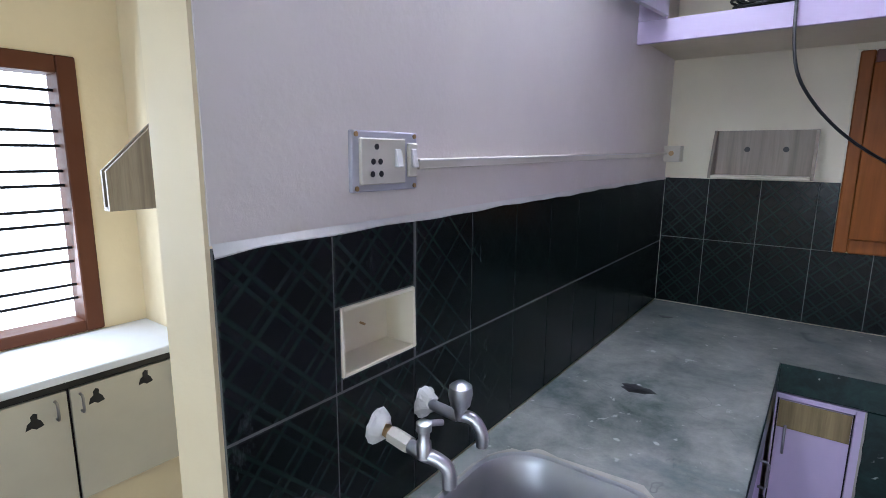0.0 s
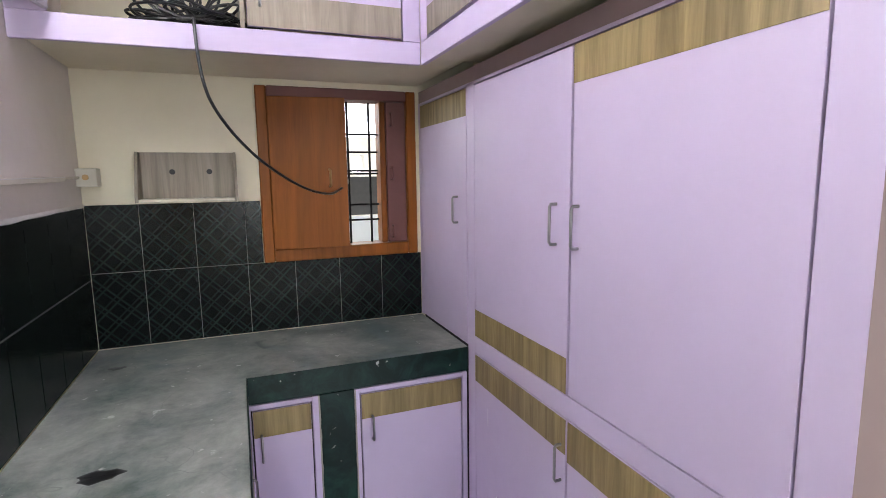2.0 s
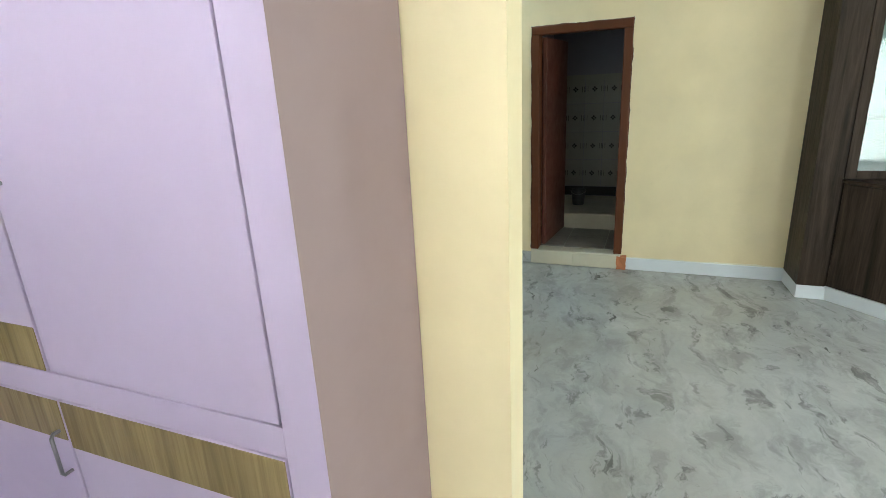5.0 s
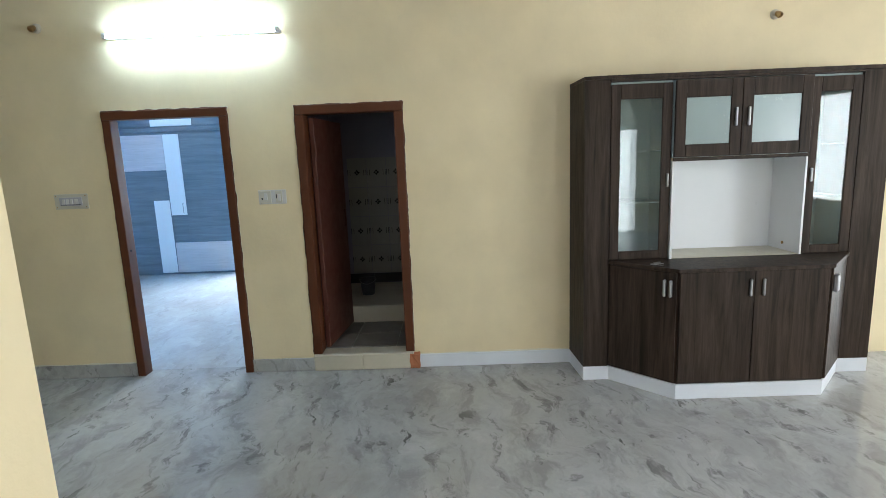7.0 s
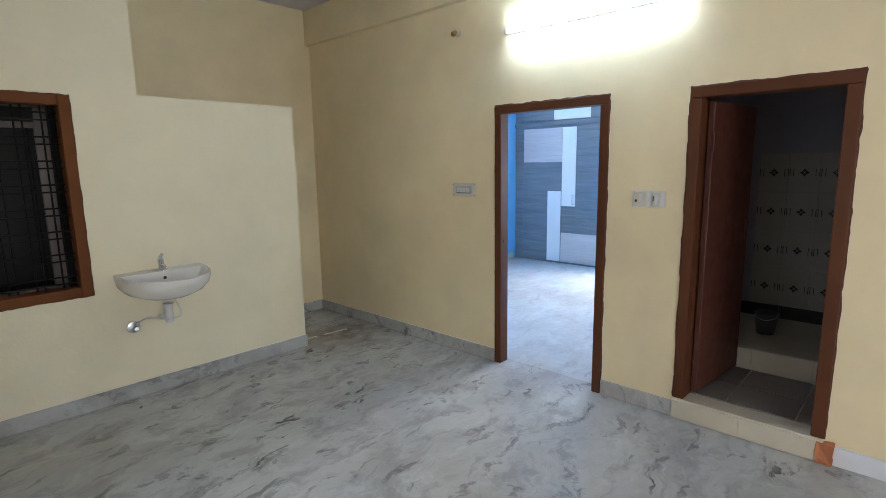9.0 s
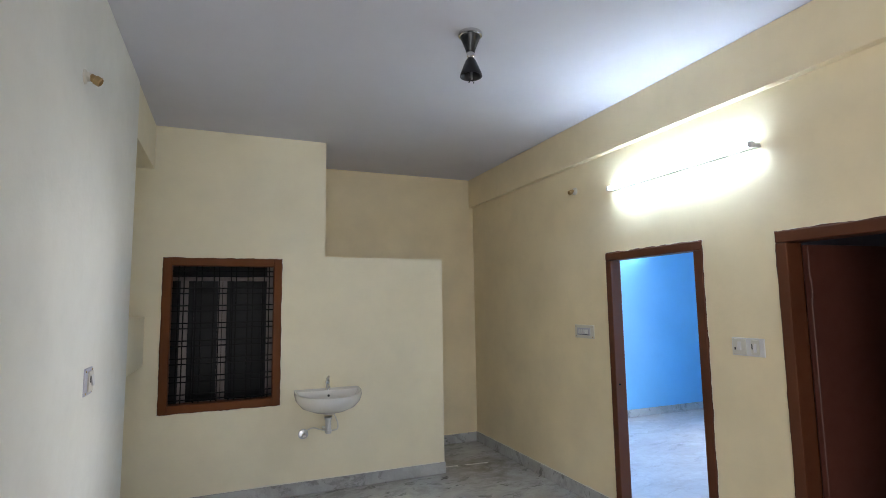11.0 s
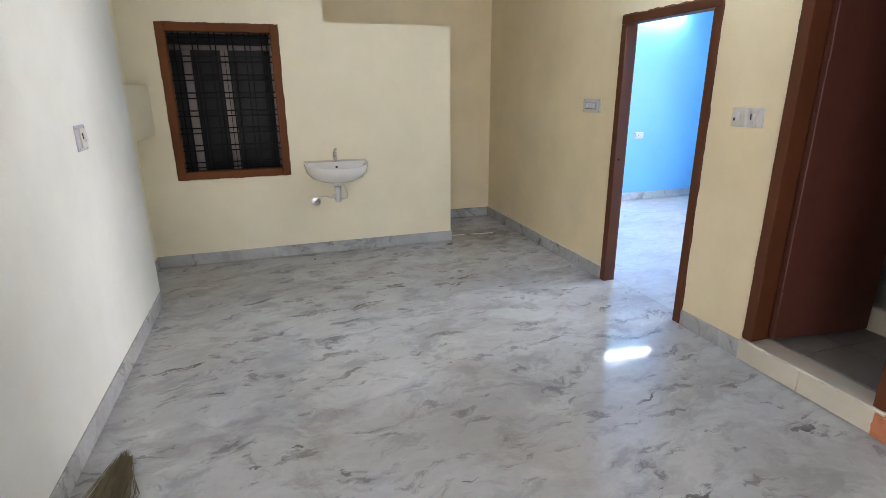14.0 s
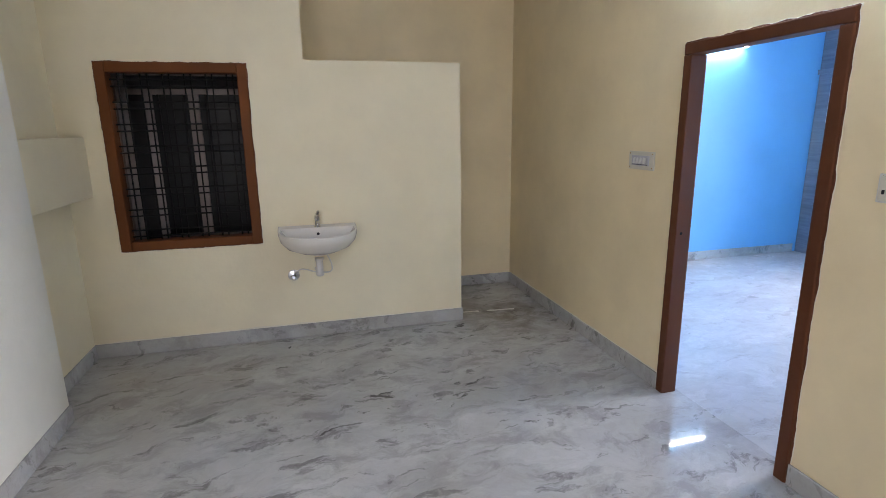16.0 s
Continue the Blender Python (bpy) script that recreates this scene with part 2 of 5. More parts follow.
FRAME = paint("red_brown_paint", (0.105, 0.033, 0.013), 0.5, 0.12, 0.10, spec=0.25)
LEAF = paint("dark_red_brown_paint", (0.085, 0.026, 0.016), 0.5, 0.10, 0.10)
ORANGE = timber("orange_brown_wood", (0.165, 0.049, 0.008), (0.265, 0.083, 0.012), "z", 0.45, 0.5, 0.2)
OLDPURPLE = paint("dull_plum_paint", (0.155, 0.060, 0.055), 0.55, 0.10, 0.12)
MARBLE = marble_material("marble", 1.0, 1.0, (5.15, 5.75))
PALE_MARBLE = marble_material("pale_marble", 0.28, 1.12)
SKIRT = marble_material("skirting_marble", 0.8, 0.98)
WINFRAME = paint("brown_window_paint", (0.140, 0.045, 0.013), 0.55, 0.12, 0.14, spec=0.15)
BUCKET = paint("grey_bucket_plastic", (0.05, 0.05, 0.055), 0.4, 0.0, 0.05)
PLASTER = paint("pale_plaster_smear", (0.78, 0.73, 0.60), 0.75, 0.3, 0.08)
PLINTH = paint("white_plinth_paint", (0.74, 0.76, 0.80), 0.45, 0.06, 0.05)
COUNTER = stone_material("dusty_counter_stone", (0.030, 0.050, 0.046), (0.10, 0.125, 0.115), 0.07, (0.335, 0.335, 0.305))
GREEN = stone_material("green_stone", (0.002, 0.009, 0.008), (0.010, 0.042, 0.034), -0.24, (0.20, 0.24, 0.21))
BLACKTILE = black_tile_material()
TILEGROUT = paint("dirty_tile_grout", (0.13, 0.13, 0.12), 0.85, 0.2, 0.2)
GROUT = paint("grout", (0.46, 0.46, 0.44), 0.8, 0.2, 0.10)
DIRTYCEMENT = paint("dirty_beige_cement", (0.43, 0.40, 0.345), 0.85, 0.6, 0.30, fine=45)
CEMENT = paint("white_cement", (0.66, 0.64, 0.60), 0.8, 0.4, 0.14, fine=40)
STEEL = paint("brushed_steel", (0.46, 0.46, 0.47), 0.42, 0.05, 0.12, metal=1.0)
HANDLE = paint("satin_handle_steel", (0.34, 0.33, 0.34), 0.34, 0.03, 0.05, metal=1.0)
BACKDROP = glow("bright_sky_haze", (0.93, 0.97, 1.0), 2.2)
CHROME = paint("chrome", (0.70, 0.70, 0.71), 0.16, 0.0, 0.04, metal=1.0)
TAPCHROME = paint("dull_chrome", (0.66, 0.66, 0.68), 0.34, 0.03, 0.08, metal=1.0)
BRASS = paint("aged_brass", (0.45, 0.30, 0.14), 0.4, 0.1, 0.12, metal=1.0)
WHITEPLASTIC = paint("white_plastic", (0.62, 0.60, 0.58), 0.38, 0.03, 0.05)
GREYPLASTIC = paint("grey_plastic", (0.44, 0.43, 0.47), 0.4, 0.03, 0.05)
IVORY = paint("ivory_plastic", (0.60, 0.56, 0.47), 0.4, 0.03, 0.05)
BLACKPLASTIC = paint("black_plastic", (0.012, 0.012, 0.013), 0.35, 0.03, 0.05)
CERAMIC = paint("white_ceramic", (0.74, 0.71, 0.66), 0.16, 0.0, 0.03, spec=0.5)
IRON = paint("black_iron", (0.007, 0.007, 0.008), 0.6, 0.15, 0.1, spec=0.15)
WHITE = paint("white_board", (0.80, 0.81, 0.82), 0.35, 0.02, 0.02)
FROST = paint("frosted_glass", (0.30, 0.37, 0.365), 0.22, 0.0, 0.05, spec=0.5)
CLEAR = glass("clear_glass")
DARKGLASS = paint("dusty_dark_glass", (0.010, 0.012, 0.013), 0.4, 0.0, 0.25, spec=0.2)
OLDWOOD = paint("grey_white_old_wood", (0.40, 0.35, 0.33), 0.7, 0.3, 0.14)
BATHTILE = paint("bath_tile", (0.32, 0.305, 0.27), 0.45, 0.03, 0.06)
BATHMARK = paint("tile_motif_brown", (0.016, 0.013, 0.012), 0.3, 0.0, 0.1)
BATHPLAIN = paint("bath_grey_violet_paint", (0.26, 0.25, 0.30), 0.6, 0.08, 0.05)
STEPTILE = paint("cream_step_tile", (0.58, 0.53, 0.42), 0.35, 0.05, 0.08)
BRICK = paint("broken_brick", (0.45, 0.17, 0.08), 0.9, 0.6, 0.15, fine=45)
STRAW = timber("straw", (0.08, 0.062, 0.03), (0.19, 0.155, 0.085), "y", 0.8, 2.0)
GREYLAM = timber("grey_laminate", (0.12, 0.15, 0.18), (0.19, 0.225, 0.255), "y", 0.4, 0.5)
PINKLAM = timber("pale_pink_laminate", (0.52, 0.48, 0.49), (0.62, 0.57, 0.58), "y", 0.4, 0.5)
BARK = paint("dried_leaf_red", (0.30, 0.045, 0.04), 0.7, 0.2, 0.15)
OUTWALL = paint("outside_plaster", (0.60, 0.57, 0.52), 0.85, 0.3, 0.1)
# Near-black of the grille outside, also for shade behind the hall window.
OUTDARK = paint("near_black", (0.03, 0.03, 0.032), 0.8, 0.3, 0.1)
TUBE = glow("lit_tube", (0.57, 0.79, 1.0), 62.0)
TUBE_KITCHEN = glow("lit_kitchen_tube", (0.92, 0.94, 1.0), 118.0)
TUBE_BLUE = glow("lit_bedroom_tube", (0.86, 0.94, 1.0), 75.0)

# ---- builders ----
ORIGIN = {}


def box(bm, x0, x1, y0, y1, z0, z1, bevel=0.0, segments=1):
    r = bmesh.ops.create_cube(bm, size=1.0)
    vs = r["verts"]
    bmesh.ops.scale(bm, vec=(x1 - x0, y1 - y0, z1 - z0), verts=vs)
    bmesh.ops.translate(bm, vec=((x0 + x1) / 2, (y0 + y1) / 2, (z0 + z1) / 2), verts=vs)
    if bevel:
        es = list({e for v in vs for e in v.link_edges})
        bmesh.ops.bevel(bm, geom=es, offset=bevel, segments=segments, profile=0.5, affect="EDGES")
    return bm


def rod(bm, a, b, r0, r1=None, seg=12):
    a, b = Vector(a), Vector(b)
    m = Matrix.Translation((a + b) / 2) @ (b - a).to_track_quat("Z", "Y").to_matrix().to_4x4()
    bmesh.ops.create_cone(bm, cap_ends=True, segments=seg, radius1=r0, radius2=r0 if r1 is None else r1, depth=(b - a).length, matrix=m)
    return bm


def lathe(bm, profile, m, seg=24):
    """Turns (radius, height) pairs about the axis of m."""
    rings = []
    for r, h in profile:
        rings.append([bm.verts.new(m @ Vector((r * math.cos(2 * math.pi * i / seg), r * math.sin(2 * math.pi * i / seg), h))) for i in range(seg)])
    for p, q in zip(rings, rings[1:]):
        for i in range(seg):
            bm.faces.new((p[i], p[(i + 1) % seg], q[(i + 1) % seg], q[i]))
    bm.faces.new(rings[0][::-1])
    bm.faces.new(rings[-1])
    return bm


def sweep(bm, pts, r, seg=8):
    pts = [Vector(p) for p in pts]
    rings = []
    up = Vector((0.13, 0.21, 0.97))
    for i, p in enumerate(pts):
        d = (pts[min(i + 1, len(pts) - 1)] - pts[max(i - 1, 0)]).normalized()
        if abs(d.dot(up)) > 0.97:
            up = Vector((0.9, 0.3, 0.1))
        a = d.cross(up).normalized()
        up = a.cross(d).normalized()
        rings.append([bm.verts.new(p + r * (math.cos(2 * math.pi * k / seg) * a + math.sin(2 * math.pi * k / seg) * up)) for k in range(seg)])
    for p, q in zip(rings, rings[1:]):
        for k in range(seg):
            bm.faces.new((p[k], p[(k + 1) % seg], q[(k + 1) % seg], q[k]))
    bm.faces.new(rings[0][::-1])
    bm.faces.new(rings[-1])
    return bm


def prism(bm, poly, z0, z1):
    """A plan polygon (counter-clockwise) raised from z0 to z1."""
    lo = [bm.verts.new((x, y, z0)) for x, y in poly]
    hi = [bm.verts.new((x, y, z1)) for x, y in poly]
    n = len(poly)
    bm.faces.new(lo[::-1])
    bm.faces.new(hi)
    for i in range(n):
        bm.faces.new((lo[i], lo[(i + 1) % n], hi[(i + 1) % n], hi[i]))
    return bm


def curve_points(ctrl, n=12):
    """A smooth line through the control points."""
    c = [Vector(p) for p in ctrl]
    c = [2 * c[0] - c[1]] + c + [2 * c[-1] - c[-2]]
    out = []
    for i in range(1, len(c) - 2):
        p0, p1, p2, p3 = c[i - 1:i + 3]
        for k in range(n):
            u = k / n
            out.append(0.5 * (2 * p1 + (p2 - p0) * u + (2 * p0 - 5 * p1 + 4 * p2 - p3) * u * u + (3 * p1 - p0 - 3 * p2 + p3) * u ** 3))
    return out + [c[-2]]


def mesh_of(name, bm, material, smooth=False):
    bmesh.ops.recalc_face_normals(bm, faces=bm.faces[:])
    me = bpy.data.meshes.new(name)
    bm.to_mesh(me)
    bm.free()
    for m in (material if isinstance(material, (list, tuple)) else [material]):
        me.materials.append(m)
    if smooth:
        for p in me.polygons:
            p.use_smooth = True
        me.set_sharp_from_angle(angle=radians(40))
    return me


def solid(name, bm, material, label="", category="", kind="", group="", smooth=False):
    return tagged(new(name, mesh_of(name, bm, material, smooth)), label, category, group, kind)


def thing(name, at, label, category, group="", kind=""):
    ob = new(name)
    ob.location = at
    ob.empty_display_size = 0.1
    ORIGIN[ob.name] = Matrix.Translation(at).inverted()
    return tagged(ob, label, category, group, kind)


def part(name, bm, material, parent, label="", smooth=False):
    ob = new(name, mesh_of(name, bm, material, smooth))
    ob.parent = parent
    ob.matrix_parent_inverse = ORIGIN.get(parent.name, Matrix())
    return tagged(ob, label)


def B():
    return bmesh.new()


def wall(name, axis, a0, a1, b0, b1, z0, z1, material, holes=(), label=""):
    """A wall along an axis, a0 to a1, from b0 to b1 across, with openings (a0, a1, z0, z1) through it."""
    As = sorted({a0, a1, *[h[0] for h in holes], *[h[1] for h in holes]})
    Zs = sorted({z0, z1, *[h[2] for h in holes], *[h[3] for h in holes]})
    full = {}
    for i in range(len(As) - 1):
        for k in range(len(Zs) - 1):
            ca, cz = (As[i] + As[i + 1]) / 2, (Zs[k] + Zs[k + 1]) / 2
            full[i, k] = not any(h[0] < ca < h[1] and h[2] < cz < h[3] for h in holes)
    bm = B()
    P = (lambda a, b, z: (a, b, z)) if axis == "x" else (lambda a, b, z: (b, a, z))

    def quad(*c):
        bm.faces.new([bm.verts.new(P(*p)) for p in c])
    for (i, k), f in full.items():
        if not f:
            continue
        a, c, z, w = As[i], As[i + 1], Zs[k], Zs[k + 1]
        quad((a, b0, z), (c, b0, z), (c, b0, w), (a, b0, w))
        quad((a, b1, z), (a, b1, w), (c, b1, w), (c, b1, z))
        if not full.get((i - 1, k)):
            quad((a, b0, z), (a, b0, w), (a, b1, w), (a, b1, z))
        if not full.get((i + 1, k)):
            quad((c, b0, z), (c, b1, z), (c, b1, w), (c, b0, w))
        if not full.get((i, k - 1)):
            quad((a, b0, z), (a, b1, z), (c, b1, z), (c, b0, z))
        if not full.get((i, k + 1)):
            quad((a, b0, w), (c, b0, w), (c, b1, w), (a, b1, w))
    bmesh.ops.remove_doubles(bm, verts=bm.verts[:], dist=1e-5)
    return solid(name, bm, material, label or "plastered wall in cream paint", "wall", "structure")


# ---- structure ----
CZ = 3.19          # ceiling height
solid("floor", box(B(), -2.1, 5.40, -3.4, 6.6, -0.12, 0.0), MARBLE, "polished grey-white marble floor with dark streaks", "floor", "structure")
solid("floor_bedroom", box(B(), 5.402, 10.0, 2.9, 6.8, -0.12, 0.0), PALE_MARBLE, "polished pale marble bedroom floor", "floor", "structure")
solid("ceiling", box(B(), -2.1, 5.40, -3.4, 6.6, CZ, CZ + 0.12), CEILING, "plain white painted ceiling", "ceiling", "structure")
solid("ceiling_bedroom", box(B(), 5.402, 10.0, 2.9, 6.8, CZ, CZ + 0.12), CEILING, "white bedroom ceiling", "ceiling", "structure")
# Unseen slab, added so that no sun leaks in between ceilings and walls.
solid("roof_slab", box(B(), -2.15, 10.05, -3.45, 6.85, CZ + 0.124, CZ + 0.22), OUTWALL, "unseen slab added to keep sun out of the ceiling seams", "roof", "structure")
wall("wall_west", "y", -3.4, 2.67, -2.10, -1.95, 0, CZ, CREAM, [(1.22, 2.37, 0.865, 2.02), (-2.20, -1.20, 0, 2.1)])
wall("wall_utility", "x", -1.95, -0.21, 2.55, 2.67, 0, CZ, CREAM)
wall("wall_kitchen_left", "y", 1.85, 4.42, -0.21, -0.081, 0, CZ, CREAM, [(2.091, 2.288, 1.246, 1.366)])
wall("wall_lining_kitchen", "y", 1.856, 4.275, -0.0805, -0.077, 1.515, CZ, PALE, label="pale grey-beige painted plaster above kitchen tiles")
wall("wall_kitchen_back", "x", -0.08, 1.752, 4.278, 4.42, 0, CZ, KITCHEN_CREAM, [(0.637, 1.415, 1.238, 2.07), (-0.02, 0.24, 2.50, 2.76)])
wall("wall_hall_left", "y", 1.878, 4.613, 1.752, 1.867, 0, CZ, CREAM)
# Skin on the hall face only, its wall paint paled as by daylight.
wall("wall_lining_hall", "y", 1.882, 4.6125, 1.8672, 1.8705, 0.002, CZ - 0.002, DAYLIT_WHITE, label="off-white skin on the hall side, paint and daylight in one tone")
wall("wall_hall_recess", "y", 4.613, 5.535, 1.60, 1.69, 0, CZ, DAYLIT_CREAM)
wall("wall_hall_recess_end", "x", 1.69, 1.752, 4.56, 4.613, 0, CZ, DAYLIT_CREAM)
solid("beam_over_recess", box(B(), 1.692, 1.865, 4.615, 5.533, 2.81, CZ - 0.002), DAYLIT_CREAM, "cream plastered beam over the wall recess", "beam", "structure")
solid("ledge_in_recess", box(B(), 1.692, 1.842, 4.615, 5.533, 1.18, 1.578, 0.004), DAYLIT_CREAM, "cream plastered ledge across the wall recess", "ledge", "structure")
wall("wall_hall_back", "x", 1.60, 4.47, 5.535, 5.65, 0, CZ, DAYLIT_CREAM, [(1.96, 2.91, 0.78, 2.065), (3.296, 4.47, 2.095, CZ)])
wall("wall_passage_end", "x", 3.10, 5.29, 6.48, 6.60, 0, CZ, CREAM)
wall("wall_passage_side", "y", 5.65, 6.48, 3.10, 3.20, 0, CZ, CREAM)
wall("wall_doors", "y", -3.4, 6.60, 5.29, 5.40, 0, CZ, CREAM, [(3.10, 4.02, 0, 2.03), (1.826, 2.612, 0.13, 2.02), (-3.05, -2.15, 0, 2.1)])
solid("beam_over_doors", box(B(), 5.235, 5.292, -3.3, 6.478, 2.84, CZ - 0.002, 0.004), CREAM, "shallow cream beam along the wall above the doors", "beam", "structure")
wall("wall_south", "x", -2.1, 5.40, -3.40, -3.30, 0, CZ, CREAM, [(0.9, 3.1, 0.9, 2.2)])
# bedroom and bathroom shells
wall("wall_bedroom_north", "x", 5.40, 10.0, 6.65, 6.80, 0, CZ, BLUE, label="bright blue painted bedroom wall")
wall("wall_bedroom_east", "y", 2.9, 6.65, 9.90, 10.0, 0, CZ, BLUE, [(3.08, 4.32, 0.9, 2.1)], label="bright blue painted bedroom wall with a window")
wall("wall_bedroom_south", "x", 5.40, 9.9, 2.86, 2.96, 0, CZ, BLUE, label="bright blue painted bedroom wall")
wall("wall_bedroom_lining", "y", 2.96, 6.65, 5.402, 5.41, 0, CZ, BLUE, [(3.06, 4.06, 0, 2.06)], label="bright blue paint on the bedroom side")
wall("wall_bath_north", "x", 5.40, 7.0, 2.74, 2.86, 0, 2.62, BATHPLAIN, label="grey bathroom wall")
wall("wall_bath_south", "x", 5.40, 7.0, 1.50, 1.62, 0, 2.62, BATHPLAIN, label="grey bathroom wall")
wall("wall_bath_back", "y", 1.50, 2.86, 7.0, 7.1, 0, 2.62, BATHPLAIN, label="grey-violet bathroom wall above patterned tiles")
solid("ceiling_bath", box(B(), 5.39, 7.1, 1.5, 2.87, 2.621, 2.7), BATHPLAIN, "grey bathroom ceiling", "ceiling", "structure")
solid("floor_bath", box(B(), 5.30, 6.06, 1.622, 2.738, 0.0, 0.128), GROUT, "bathroom floor bed of grey mortar", "floor", "structure")
solid("floor_bath_raised", box(B(), 6.062, 6.998, 1.622, 2.738, 0.0, 0.29, 0.006), STEPTILE, "raised pale platform in the bathroom", "floor", "structure")


def skirting(name, x0, x1, y0, y1, h=0.105, material=None):
    solid(name, box(B(), x0, x1, y0, y1, 0.0, h, 0.003), material or SKIRT, "grey marble skirting along the wall", "skirting", "structure")


skirting("skirting", 1.868, 1.882, 1.878, 4.613)
skirting("skirting", 1.76, 1.882, 4.614, 4.626)
skirting("skirting", 1.691, 1.705, 4.627, 5.519)
skirting("skirting", 1.691, 4.482, 5.521, 5.534)
skirting("skirting", 4.471, 4.483, 5.535, 5.66)
skirting("skirting", 3.21, 5.276, 6.467, 6.479)
skirting("skirting", 5.277, 5.289, 4.022, 6.478)
skirting("skirting", 5.277, 5.289, 2.615, 3.098)
skirting("skirting", 5.277, 5.289, 0.61, 1.824, material=PLINTH)
skirting("skirting", 5.411, 9.25, 6.637, 6.649)
skirting("skirting", 5.411, 5.423, 4.07, 6.637)


# ---- doors and windows of the structure ----
def door_frame(name, y0, y1, z0, z1, x0, x1, width, label):
    f = thing(name, (x0, (y0 + y1) / 2, z0), label, "door frame", kind="structure")
    part("jamb", box(B(), x0, x1, y0, y0 + width, z0, z1 - width, 0.006, 2), FRAME, f)
    part("jamb", box(B(), x0, x1, y1 - width, y1, z0, z1 - width, 0.006, 2), FRAME, f)
    part("head", box(B(), x0, x1, y0, y1, z1 - width + 0.001, z1, 0.006, 2), FRAME, f)
    return f


bed = door_frame("door_frame_bedroom", 3.102, 4.018, 0.0, 2.028, 5.274, 5.375, 0.060, "red-brown painted wooden door frame of the blue bedroom")
part("latch_hole", rod(B(), (5.31, 3.957, 1.0), (5.31, 3.9595, 1.0), 0.009), IRON, bed)
bath = door_frame("door_frame_bath", 1.828, 2.610, 0.132, 2.018, 5.274, 5.402, 0.064, "red-brown painted wooden door frame of the bathroom")
# Unseen frame, added round the west light opening.
en = thing("door_frame_unseen", (-2.0, -1.7, 0.0), "unseen red-brown wooden frame added round the west light opening", "door frame", kind="structure")
for a in ((-2.198, -2.128, 0.0, 2.028), (-1.272, -1.202, 0.0, 2.028)):
    part("jamb", box(B(), -2.09, -1.955, a[0], a[1], a[2], a[3], 0.006, 2), FRAME, en)
part("head", box(B(), -2.09, -1.955, -2.198, -1.202, 2.029, 2.098, 0.006, 2), FRAME, en)
leaf = thing("bathroom_door", (5.36, 2.53, 0.15), "dark red-brown wooden door standing open into the bathroom", "door")
bm = box(B(), 0.0, 0.66, -0.018, 0.018, 0.15, 1.94, 0.004)
bmesh.ops.transform(bm, matrix=pose(5.385, 2.522, 0, 0, 0, -6), verts=bm.verts[:])
part("leaf", bm, LEAF, leaf)
bm = B()
for z in (0.35, 1.65):
    rod(bm, (5.382, 2.500, z), (5.382, 2.500, z + 0.1), 0.007)
part("hinge", bm, LEAF, leaf)
part("bolt", rod(B(), (5.98, 2.436, 1.05), (5.98, 2.436, 1.20), 0.006), LEAF, leaf)


# ---- joinery helpers: fronts lie in a plane, u runs along it, d goes inward ----
def front_x(x0, s=1):
    """Plane x = x0, inward along s."""
    return lambda bm, u0, u1, d0, d1, z0, z1, bev=0.0: box(bm, min(x0 + s * d0, x0 + s * d1), max(x0 + s * d0, x0 + s * d1), u0, u1, z0, z1, bev)


def front_y(y0, s=1):
    return lambda bm, u0, u1, d0, d1, z0, z1, bev=0.0: box(bm, u0, u1, min(y0 + s * d0, y0 + s * d1), max(y0 + s * d0, y0 + s * d1), z0, z1, bev)


def pull(point, out, z0, z1, reach=0.025, r=0.0050):
    """A bent bar handle from z0 to z1 that stands out of a face."""
    p, o = Vector(point), Vector(out)
    a, b = Vector((p.x, p.y, z0)), Vector((p.x, p.y, z1))
    bm = B()
    sweep(bm, [a, a + o * reach * 0.8, a + o * reach + Vector((0, 0, 0.008)), b + o * reach - Vector((0, 0, 0.008)), b + o * reach * 0.8, b], r, 8)
    return bm


def flat_door(parent, f, u0, u1, z0, z1, material, strip=None, strip_mat=None, handle=None, gap=0.0055, name="door"):
    """A flush door with an inlaid wood strip (z0, z1) and a handle (point, out, z0, z1)."""
    d = part(name, f(B(), u0 + gap, u1 - gap, 0.0, 0.018, z0 + gap, z1 - gap, 0.0015), material, parent)
    if strip:
        part("wood_strip", f(B(), u0 + gap + 0.001, u1 - gap - 0.001, -0.0022, 0.0, strip[0], strip[1]), strip_mat or STRIP, d, "olive-brown wood print strip")
    if handle:
        part("handle", pull(*handle), HANDLE, d, "bent steel handle", smooth=True)
    return d


# Shade of the gaps between doors, put into the carcass colour.
GAPSHADE = paint("gap_shade", (0.03, 0.024, 0.035), 0.8, 0.0, 0.05)

# ---- kitchen: tall wardrobe ----
X = 1.434
FX = front_x(X)
W = thing("kitchen_wardrobe", (1.6, 3.2, 0.0), "tall lilac laminate wardrobe with olive wood strips and steel handles", "wardrobe")
bm = B()
prism(bm, [(X + 0.019, 2.156), (1.748, 2.108), (1.748, 4.274), (X + 0.019, 4.274)], 0.0, 2.07)
part("carcass", bm, GAPSHADE, W)
part("side_panel", prism(B(), [(X + 0.001, 2.150), (1.749, 2.088), (1.749, 2.107), (X + 0.018, 2.155)], 0.0, CZ - 0.002), MAUVE, W, "mauve painted end panel")
for u0, u1, z0, z1 in ((2.150, 2.243, 0.0, 2.012), (3.592, 3.664, 0.0, 2.012), (2.243, 3.592, 0.895, 0.966), (2.243, 4.276, 2.0, 2.012), (4.245, 4.276, 0.905, 2.0)):
    part("face_frame", FX(B(), u0, u1, 0.001, 0.019, z0, z1, 0.001), LILAC, W)
part("top_band", FX(B(), 2.152, 4.276, 0.004, 0.02, 2.013, 2.07), MAUVE, W, "mauve painted band under the loft")
OUT = (-1, 0, 0)
